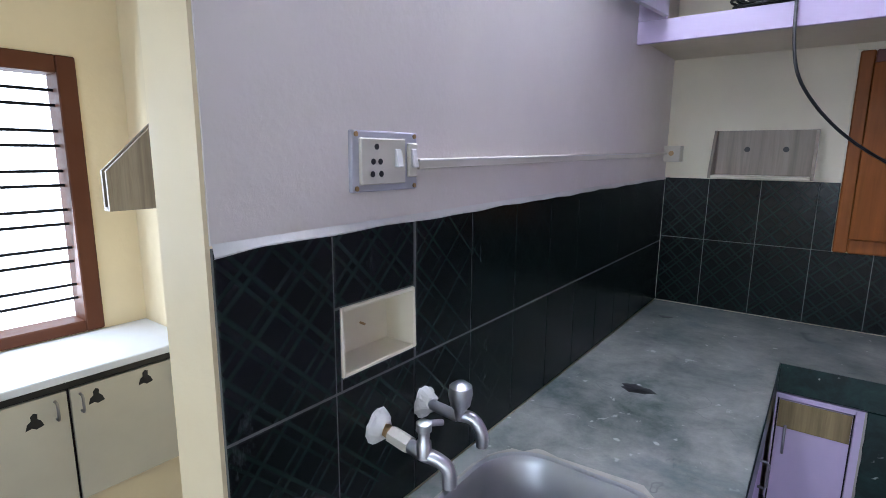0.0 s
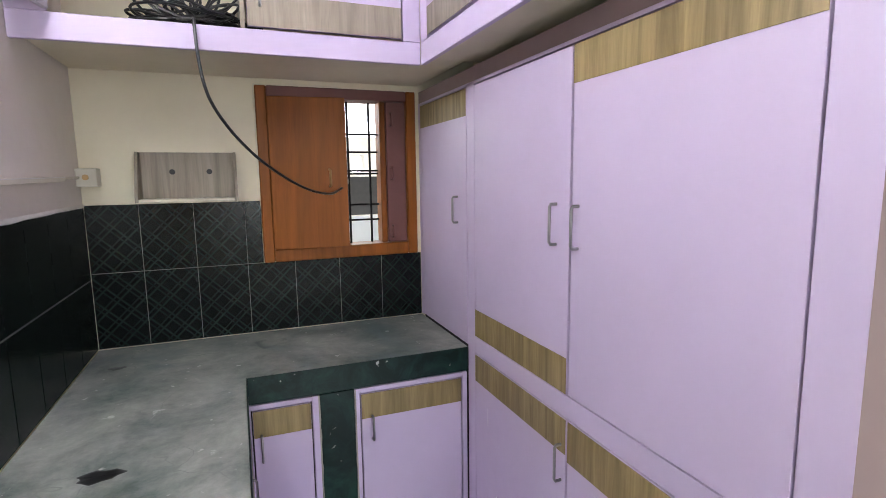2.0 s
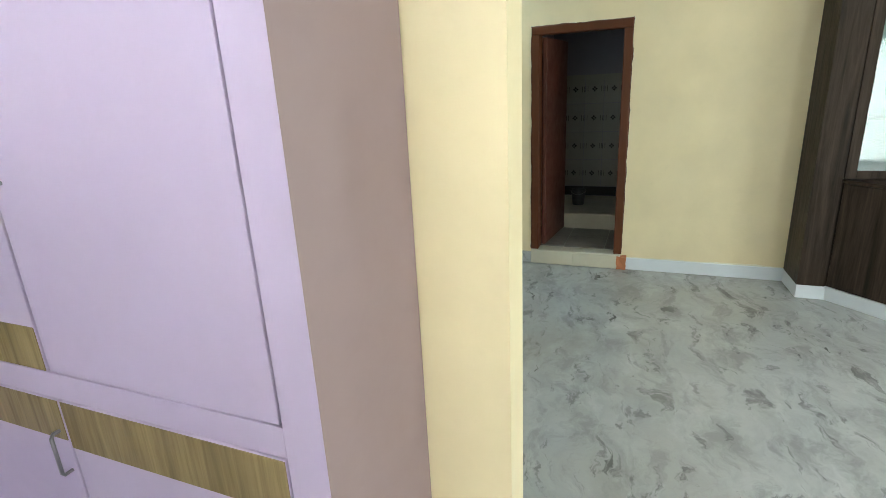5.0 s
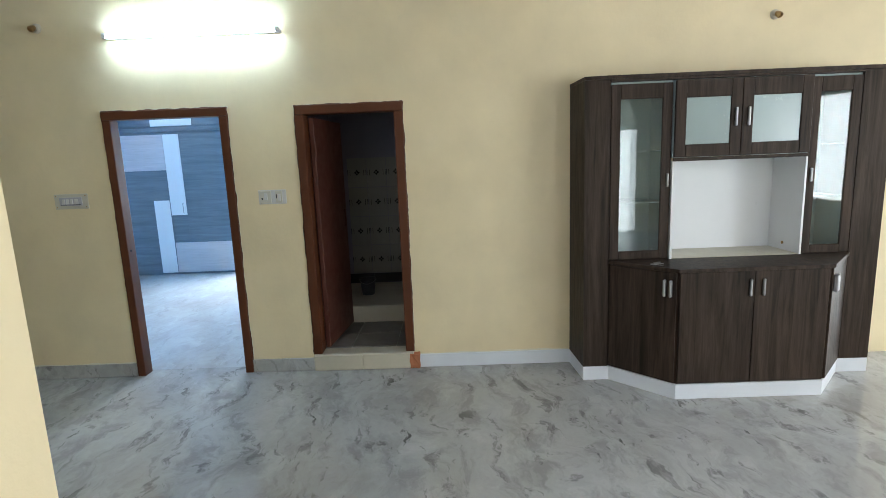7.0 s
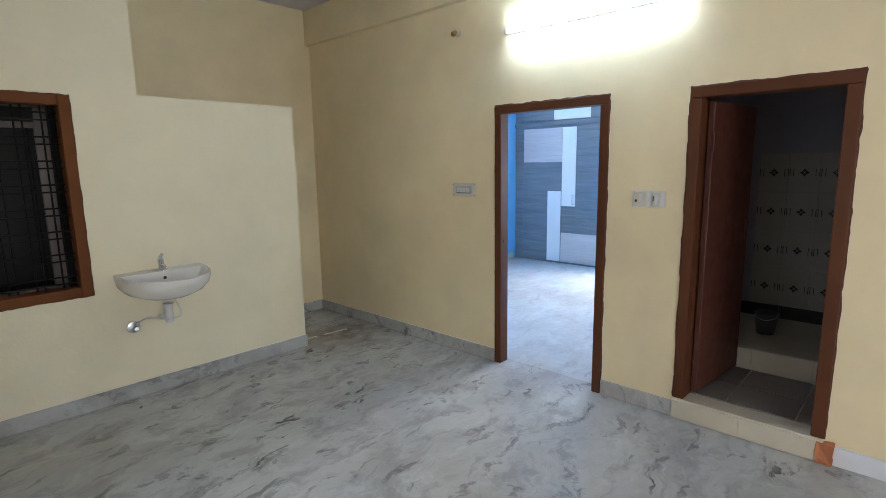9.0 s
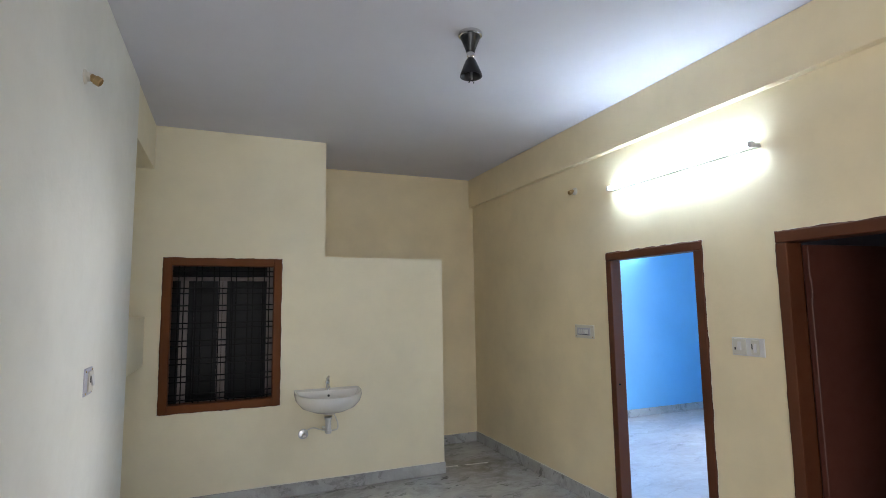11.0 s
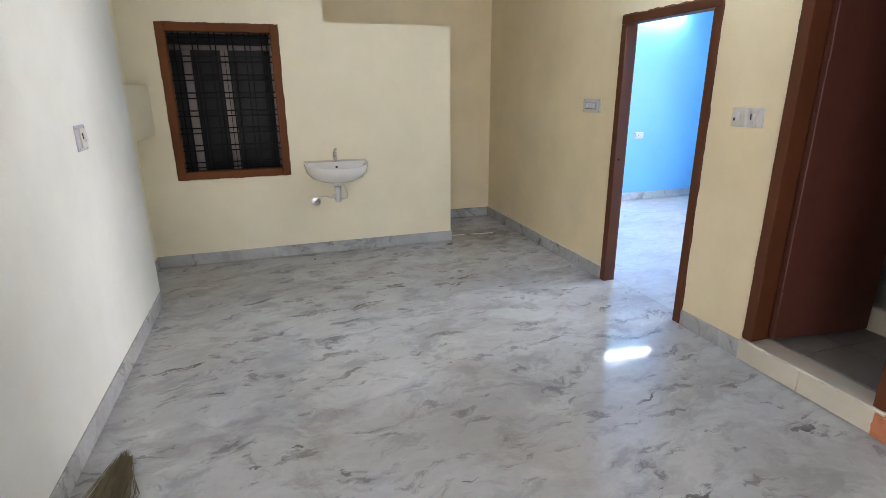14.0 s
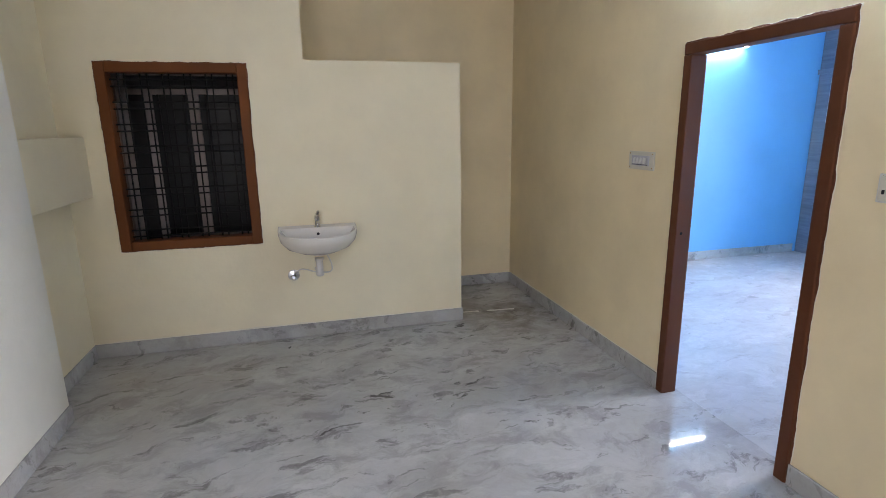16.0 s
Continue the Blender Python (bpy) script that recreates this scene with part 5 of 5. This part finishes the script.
# broken threshold at the passage
random.seed(9)
bm = B()
prev = None
for k in range(41):
    x = 4.50 + 0.50 * k / 40
    y = 5.70 - 0.05 * k / 40 + 0.006 * noise.noise(Vector((x * 20, 0, 2)))
    w = 0.013 + 0.011 * noise.noise(Vector((x * 17, 3, 0)))
    row = [bm.verts.new(p) for p in ((x, y - w, 0.0008), (x, y, 0.005), (x, y + w, 0.0008))]
    if prev and noise.noise(Vector((x * 9, 7, 0))) > -0.28:
        for i in range(2):
            bm.faces.new((prev[i], row[i], row[i + 1], prev[i + 1]))
    prev = row
solid("threshold_cement", bm, CEMENT, "broken whitish cement line across the passage floor", "trim", "structure")

# broom by the side wall
broom = thing("grass_broom", (2.02, 2.5, 0.0), "flat dry grass broom lying on the marble beside the wall", "broom")
random.seed(6)
bm = B()
for k in range(240):
    u, v = random.gauss(0, 0.36), random.random()
    u = max(-1, min(1, u))
    tip = (2.035 + u * 0.045 + random.uniform(-0.01, 0.01), 2.80 - 0.05 * abs(u) - random.uniform(0, 0.10), 0.012 + random.uniform(0, 0.02))
    mid = (2.03 + u * 0.115, 2.50, 0.012 + 0.035 * v * (1 - abs(u)))
    root = (2.01 + u * 0.05, 2.15, 0.02 + 0.04 * v)
    a, b, c = Vector(tip), Vector(mid), Vector(root)
    w = Vector((0.0022, 0, 0.0006))
    q = [bm.verts.new(p) for p in (a - w * 0.3, a + w * 0.3, b + w, b - w, c + w, c - w)]
    bm.faces.new((q[0], q[1], q[2], q[3]))
    bm.faces.new((q[3], q[2], q[4], q[5]))
part("grass", bm, STRAW, broom)
bm = B()
prism(bm, [(1.955, 2.16), (1.985, 2.14), (2.035, 2.14), (2.065, 2.16), (2.12, 2.45), (2.068, 2.75), (2.02, 2.765), (1.955, 2.45)], 0.002, 0.016)
part("core", bm, STRAW, broom)
part("binding", box(B(), 1.952, 2.07, 2.10, 2.20, 0.012, 0.066, 0.012, 2), BLACKPLASTIC, broom)
part("handle", rod(B(), (2.01, 2.14, 0.04), (1.995, 1.70, 0.035), 0.02), STRAW, broom, smooth=True)

# ---- bathroom ----
solid("door_sill", box(B(), 5.262, 5.41, 1.832, 2.612, 0.0, 0.1305, 0.006), STEPTILE, "cream tiled door sill of the bathroom", "sill", "structure")
bm = box(B(), 5.250, 5.30, 1.785, 1.86, 0.0, 0.118, 0.0)
bmesh.ops.subdivide_edges(bm, edges=bm.edges[:], cuts=3, use_grid_fill=True)
for v in bm.verts:
    v.co += Vector(noise.noise_vector(v.co * 40)) * 0.012
    v.co.z = max(v.co.z, 0.001)
solid("broken_brick", bm, BRICK, "exposed orange brick at the broken corner of the sill", "brick")
bucket = thing("bucket", (6.5, 2.36, 0.29), "dark plastic bucket on the raised bathroom floor", "bucket")
bm = B()
prof = [(0.06, 0.0), (0.078, 0.15), (0.083, 0.152), (0.083, 0.162), (0.075, 0.162), (0.056, 0.01)]
M = Matrix.Translation((6.5, 2.36, 0.291))
rings = [[bm.verts.new(M @ Vector((r * math.cos(2 * math.pi * i / 24), r * math.sin(2 * math.pi * i / 24), h))) for i in range(24)] for r, h in prof]
for p, q in zip(rings, rings[1:]):
    for i in range(24):
        bm.faces.new((p[i], p[(i + 1) % 24], q[(i + 1) % 24], q[i]))
bm.faces.new(rings[0])
bm.faces.new(rings[-1])
part("pail", bm, BUCKET, bucket, smooth=True)
part("bail", sweep(B(), curve_points([(6.5, 2.278, 0.445), (6.45, 2.30, 0.425), (6.42, 2.36, 0.41), (6.45, 2.42, 0.425), (6.5, 2.442, 0.445)], 5), 0.003, 6), STEEL, bucket)

# ---- display cabinet ----
sc = thing("display_cabinet", (5.0, -0.40, 0.0), "dark walnut laminate display cabinet with glass doors and a white niche", "cabinet")
PL = [(5.288, 0.622), (4.945, 0.600), (4.945, 0.425), (4.605, 0.095), (4.605, -0.845), (4.945, -1.185), (4.945, -1.40), (5.288, -1.42)]
def inset(poly, d):
    c = Vector((5.288, -0.4))
    return [(min(x + d, 5.288), y + (d if y < -0.4 else -d) * 0.8) for x, y in poly]
part("plinth", prism(B(), PL[::-1], 0.0, 0.10), PLINTH, sc, "white painted plinth following the angled base")
part("base_body", prism(B(), inset(PL, 0.012)[::-1], 0.1005, 0.842), WALNUT, sc)
TOPP = [(5.288, 0.43), (4.930, 0.435), (4.585, 0.105), (4.585, -0.855), (4.930, -1.195), (5.288, -1.19)]
part("counter_top", prism(B(), TOPP[::-1], 0.843, 0.866), WALNUT, sc)
part("end_panel", prism(B(), [(5.288, 0.435), (4.942, 0.435), (4.942, 0.602), (5.288, 0.620)][::-1], 0.1005, 2.062), WALNUT, sc)
part("end_panel", prism(B(), [(5.288, -1.195), (4.942, -1.195), (4.942, -1.398), (5.288, -1.416)], 0.1005, 2.062), WALNUT, sc)
FS = front_x(4.942)
for y0, y1, hy in ((0.028, 0.434, 0.055), (-1.194, -0.862, -0.895)):
    bm = B()
    for a in ((y0, y0 + 0.016, 0.867, 2.045), (y1 - 0.016, y1, 0.867, 2.045)):
        box(bm, 4.963, 5.27, a[0], a[1], a[2], a[3])
    box(bm, 4.963, 5.27, y0 + 0.0165, y1 - 0.0165, 2.025, 2.045)
    part("tower_sides", bm, FROST, sc)
    part("tower_back", box(B(), 5.271, 5.287, y0, y1, 0.867, 2.045), FROST, sc, "pale green-white back of the glazed tower")
    for z in (1.245, 1.595):
        part("glass_shelf", box(B(), 5.0, 5.268, y0 + 0.018, y1 - 0.018, z, z + 0.008), FROST, sc, "clear glass shelf")
    d = part("glass_door", FS(B(), y0 + 0.003, y0 + 0.066, 0.0, 0.02, 0.869, 2.03, 0.003), WALNUT, sc)
    for a in ((y1 - 0.066, y1 - 0.003, 0.869, 2.03), (y0 + 0.0665, y1 - 0.0665, 0.869, 0.925), (y0 + 0.0665, y1 - 0.0665, 1.935, 2.03)):
        part("rail", FS(B(), a[0], a[1], 0.0, 0.02, a[2], a[3], 0.003), WALNUT, d)
    pn = part("pane", FS(B(), y0 + 0.067, y1 - 0.067, 0.009, 0.013, 0.926, 1.934), CLEAR, d)
    pn.visible_shadow = False
    part("handle", FS(B(), hy - 0.008, hy + 0.008, -0.020, -0.001, 1.355, 1.445, 0.005), STEEL, d, "short satin steel handle")
part("cornice", prism(B(), [(5.288, 0.622), (4.935, 0.606), (4.915, 0.434), (4.915, -1.194), (4.935, -1.404), (5.288, -1.42)][::-1], 2.063, 2.085), WALNUT, sc)
part("top_rail", box(B(), 4.925, 4.96, -1.194, 0.434, 2.0465, 2.0625), WALNUT, sc)
FM = front_x(4.912)
part("upper_box", box(B(), 4.935, 5.287, -0.86, 0.026, 1.545, 2.044), FROST, sc, "pale interior of the upper glazed cabinet")
part("upper_frame", FM(B(), -0.861, 0.027, 0.005, 0.022, 1.522, 1.5445, 0.002), WALNUT, sc)
for y0, y1, hy in ((-0.405, 0.022, -0.365), (-0.858, -0.409, -0.447)):
    d = part("glass_door", FM(B(), y0, y0 + 0.07, 0.0, 0.02, 1.548, 2.04, 0.003), WALNUT, sc)
    for a in ((y1 - 0.07, y1, 1.548, 2.04), (y0 + 0.0705, y1 - 0.0705, 1.548, 1.628), (y0 + 0.0705, y1 - 0.0705, 1.928, 2.04)):
        part("rail", FM(B(), a[0], a[1], 0.0, 0.02, a[2], a[3], 0.003), WALNUT, d)
    part("pane", FM(B(), y0 + 0.071, y1 - 0.071, 0.009, 0.014, 1.629, 1.927), FROST, d, "frosted glass pane")
    part("handle", FM(B(), hy - 0.008, hy + 0.008, -0.020, -0.001, 1.735, 1.855, 0.005), STEEL, d, "short satin steel handle")
for a in ((5.270, 5.286, -0.86, 0.026), (4.925, 5.2695, -0.861, -0.848), (4.925, 5.2695, 0.012, 0.0265)):
    part("niche_panel", box(B(), *a, 0.8665, 1.5215), WHITE, sc, "glossy white lining of the open niche")
part("niche_floor", box(B(), 4.93, 5.2695, -0.8475, 0.0115, 0.8665, 0.870), STEPTILE, sc)
part("socket", box(B(), 5.262, 5.2698, -0.02, 0.005, 0.885, 0.955, 0.002), WHITEPLASTIC, sc)
part("knob", rod(B(), (5.10, -0.846, 0.92), (5.10, -0.84, 0.92), 0.01), BRASS, sc)
FC = front_x(4.600)
for y0, y1, hy in ((-0.372, 0.088, -0.345), (-0.838, -0.376, -0.425)):
    d = part("base_door", FC(B(), y0, y1, 0.0, 0.016, 0.108, 0.838, 0.002), WALNUT, sc)
    part("handle", FC(B(), hy - 0.008, hy + 0.008, -0.020, -0.001, 0.68, 0.79, 0.005), STEEL, d, "short satin steel handle")
for cx, cy, rot, s in ((4.607, 0.104, -45.8, 1), (4.607, -0.854, 45.0, -1)):
    bm = box(B(), -0.004, 0.012, 0.006 if s > 0 else -0.46, 0.46 if s > 0 else -0.006, 0.108, 0.838, 0.002)
    bmesh.ops.transform(bm, matrix=pose(cx, cy, 0, 0, 0, rot), verts=bm.verts[:])
    d = part("base_door", bm, WALNUT, sc)
    for dy in (0.035, 0.075):
        bm = box(B(), -0.030, -0.0045, s * dy - 0.008, s * dy + 0.008, 0.68, 0.79, 0.005)
        bmesh.ops.transform(bm, matrix=pose(cx, cy, 0, 0, 0, rot), verts=bm.verts[:])
        part("handle", bm, STEEL, d, "short satin steel handle")
clutter = thing("bunch_of_keys", (4.75, 0.2, 0.866), "small bunch of metal keys on the cabinet top", "keys")
part("ring", sweep(B(), [(4.75 + 0.018 * math.cos(k * 0.7), 0.20 + 0.018 * math.sin(k * 0.7), 0.870) for k in range(10)], 0.003, 6), STEEL, clutter)
for k in range(3):
    bm = box(B(), -0.009, 0.009, 0.0, 0.06, 0.0, 0.003, 0.001)
    bmesh.ops.transform(bm, matrix=pose(4.755, 0.195, 0.8675 + 0.004 * k, 0, 0, 130 + 40 * k), verts=bm.verts[:])
    part("key", bm, STEEL, clutter)

# ---- bedroom ----
bw = thing("bedroom_wardrobe", (9.6, 5.6, 0.0), "grey and pale laminate wardrobe with a stepped white inlay", "wardrobe")
part("carcass", box(B(), 9.30, 9.898, 4.60, 6.645, 0.0, CZ - 0.002), GREYLAM, bw)
FW = front_x(9.28)
for u0, u1, z0, z1, m in ((5.765, 6.47, 0.03, 1.60, GREYLAM), (5.765, 6.47, 1.604, 2.13, PINKLAM), (4.76, 5.52, 0.50, 2.13, GREYLAM), (4.76, 5.76, 0.03, 0.495, PINKLAM)):
    part("door", FW(B(), u0, u1, 0.0, 0.018, z0, z1, 0.002), m, bw)
part("inlay", FW(B(), 5.524, 5.761, 0.0, 0.018, 0.92, 2.13, 0.002), WHITE, bw, "white laminate inlay")
part("inlay", FW(B(), 5.77, 6.01, -0.004, 0.0, 0.03, 1.15, 0.002), WHITE, bw, "white laminate inlay")
for u0, u1, m in ((4.76, 5.30, GREYLAM), (5.304, 5.92, WHITE), (5.924, 6.47, GREYLAM)):
    part("loft_door", FW(B(), u0, u1, 0.0, 0.018, 2.25, 3.10, 0.002), m, bw)
part("handle", pull((9.28, 5.56, 0), OUT, 0.95, 1.10), STEEL, bw)
part("cornice", FW(B(), 4.62, 6.64, -0.02, 0.0, 2.17, 2.225, 0.003), GREYLAM, bw)

# ---- outside the kitchen window ----
wall("wall_outside_far", "x", -6.0, 9.0, 9.5, 9.8, -3.0, 2.25, OUTWALL, [(2.15, 2.35, 1.72, 1.98)], label="pale plastered house wall outside")
wall("wall_outside_grille", "x", -6.0, 9.0, 8.3, 8.36, 1.17, 1.66, OUTDARK, label="dark parapet grille outside")
wall("wall_outside_low", "x", -6.0, 9.0, 8.2, 8.28, -3.0, 1.16, PLINTH, label="pale blue-white wall outside")
solid("ground", box(B(), -60, 60, -60, 120, -3.2, -3.1), OUTWALL, "pale ground outside", "ground", "structure")
solid("backdrop", box(B(), -9.2, -9.0, -14, 10, -3.05, 9), BACKDROP, "bright hazy sky outside the utility window", "sky", "structure")
solid("backdrop", box(B(), -8.9, 12, 15.0, 15.2, -3.05, 10), BACKDROP, "bright hazy sky outside the kitchen window", "sky", "structure")


# ---- tile pieces, last ----
def tile_mesh(name, w, h, material, t=0.008, c=0.0015):
    bm = B()
    rings = [[bm.verts.new((sx * (w / 2 - k), y, sz * (h / 2 - k))) for sx, sz in ((-1, -1), (1, -1), (1, 1), (-1, 1))] for k, y in ((0, 0), (0, -t + c), (c, -t))]
    for p, q in zip(rings, rings[1:]):
        for i in range(4):
            bm.faces.new((p[i], p[(i + 1) % 4], q[(i + 1) % 4], q[i]))
    bm.faces.new(rings[-1])
    return mesh_of(name, bm, material)


TILES = {}


def tile(parent, m, w, h, material, name="tile"):
    key = (round(w, 3), round(h, 3), material.name)
    if key not in TILES:
        TILES[key] = tile_mesh(name, w - 0.0035, h - 0.0035, material)
    ob = new(name, TILES[key])
    ob.parent = parent
    ob.matrix_local = m
    return ob


wall("grout_left", "y", 1.857, 4.268, -0.0808, -0.0755, 0.903, 1.511, TILEGROUT, [(2.084, 2.293, 1.239, 1.373)], label="dirty grout between the black tiles")
wall("grout_back", "x", -0.073, 1.432, 4.2722, 4.2778, 0.903, 1.237, TILEGROUT, label="dirty grout between the black tiles")
wall("grout_back_upper", "x", -0.073, 0.635, 4.2722, 4.2778, 1.2372, 1.536, TILEGROUT, label="dirty grout between the black tiles")
left = bpy.data.objects["wall_kitchen_left"]
back = bpy.data.objects["wall_kitchen_back"]
TOP = lambda y: 1.510 + 0.0105 * (y - 1.86)              # the tiles' upper edge climbs a little
ys = [1.856] + [2.071 + 0.217 * k for k in range(11)] + [4.268]
for a, b in zip(ys, ys[1:]):
    top = TOP((a + b) / 2)
    pieces = [(a, b, 0.903, 1.213), (a, b, 1.215, top)]
    if abs(a - 2.071) < 0.01:
        pieces = [(a, b, 0.903, 1.213), (a, b, 1.374, top), (a, 2.0835, 1.215, 1.372), (2.085, b, 1.215, 1.239)]
    if abs(a - 2.288) < 0.01:
        pieces[1] = (2.2935, b, 1.215, top)
    for y0, y1, z0, z1 in pieces:
        tile(left, pose(-0.081, (y0 + y1) / 2, (z0 + z1) / 2, 0, 0, 90), y1 - y0, z1 - z0, BLACKTILE)
xs = [-0.073] + [0.129 + 0.217 * k for k in range(7)]
xs[-1] = 1.432
for a, b in zip(xs, xs[1:]):
    tile(back, pose((a + b) / 2, 4.278, (0.903 + 1.240) / 2), b - a, 0.337, BLACKTILE)
    if a < 0.62:
        b2 = min(b, 0.636)
        tile(back, pose((a + b2) / 2, 4.278, (1.240 + 1.538) / 2), b2 - a, 0.298, BLACKTILE)
# ragged plaster line above the tiles
random.seed(3)
bm = B()
prev = None
for k in range(121):
    y = 1.857 + (4.27 - 1.857) * k / 120
    lo = TOP(y) - 0.002 - 0.010 * (0.5 + 0.5 * noise.noise(Vector((y * 7, 0, 0)))) - (0.018 * max(0, noise.noise(Vector((y * 3.1, 4, 0)))) if y < 2.6 else 0)
    row = [bm.verts.new(p) for p in ((-0.0725, y, lo), (-0.0700, y, lo + 0.003), (-0.0745, y, TOP(y) + 0.008))]
    if prev:
        for i in range(2):
            bm.faces.new((prev[i], row[i], row[i + 1], prev[i + 1]))
    prev = row
solid("plaster_edge", bm, CEMENT, "ragged white plaster line along the top of the tiles", "trim", "structure")

bath_back = bpy.data.objects["wall_bath_back"]
bm = B()
rings = [[bm.verts.new((sx * (0.1005 - k), y, sz * (0.153 - k))) for sx, sz in ((-1, -1), (1, -1), (1, 1), (-1, 1))] for k, y in ((0, 0), (0, -0.006), (0.0015, -0.008))]
for p, q in zip(rings, rings[1:]):
    for i in range(4):
        bm.faces.new((p[i], p[(i + 1) % 4], q[(i + 1) % 4], q[i]))
bm.faces.new(rings[-1])
for cx, cz, s in ((0.0, 0.0, 0.024),):
    for k in range(4):
        a = math.pi / 2 * k
        ax = Vector((math.cos(a), 0, math.sin(a)))
        side = Vector((-math.sin(a), 0, math.cos(a)))
        o = Vector((cx, -0.0086, cz))
        f = bm.faces.new([bm.verts.new(o + p) for p in (ax * 0.003, ax * 0.6 * s + side * 0.55 * s, ax * 1.35 * s, ax * 0.6 * s - side * 0.55 * s)])
        f.material_index = 1
for sx in (-0.085, 0.085):
    for dx in (-0.012, 0.012):
        f = bm.faces.new([bm.verts.new((sx + dx + px, -0.0084, pz)) for px, pz in ((-0.0025, -0.03), (0.0025, -0.03), (0.0025, 0.03), (-0.0025, 0.03))])
        f.material_index = 1
BT = mesh_of("patterned_tile", bm, [BATHTILE, BATHMARK])
for i in range(6):
    for k in range(4):
        y, z = 1.658 + 0.207 * i, 0.556 + 0.3125 * k
        if y + 0.1 > 2.74:
            continue
        ob = new("tile", BT)
        ob.parent = bath_back
        ob.matrix_local = pose(7.0, y, z, 0, 0, -90)
for j, (a, b) in enumerate(((1.63, 2.0), (2.0, 2.37), (2.37, 2.735))):
    ob = tile(bath_back, pose(7.0, (a + b) / 2, 0.345, 0, 0, -90), b - a, 0.106, OUTDARK)
fl = bpy.data.objects["floor_bath"]
FLOORTILE = paint("bath_floor_tile", (0.20, 0.185, 0.165), 0.4, 0.06, 0.12)
for i in range(2):
    for k in range(3):
        tile(fl, pose(5.575 + 0.325 * i, 1.80 + 0.36 * k, 0.128, -90), 0.322, 0.358, FLOORTILE)
for a, b in ((1.63, 1.99), (1.99, 2.35), (2.35, 2.735)):
    tile(bpy.data.objects["floor_bath_raised"], pose(6.062, (a + b) / 2, 0.215, 0, 0, -90), b - a, 0.142, STEPTILE)
sill = bpy.data.objects["door_sill"]
for a, b in ((1.862, 2.23), (2.23, 2.608)):
    tile(sill, pose(5.262, (a + b) / 2, 0.066, 0, 0, -90), b - a, 0.122, STEPTILE)
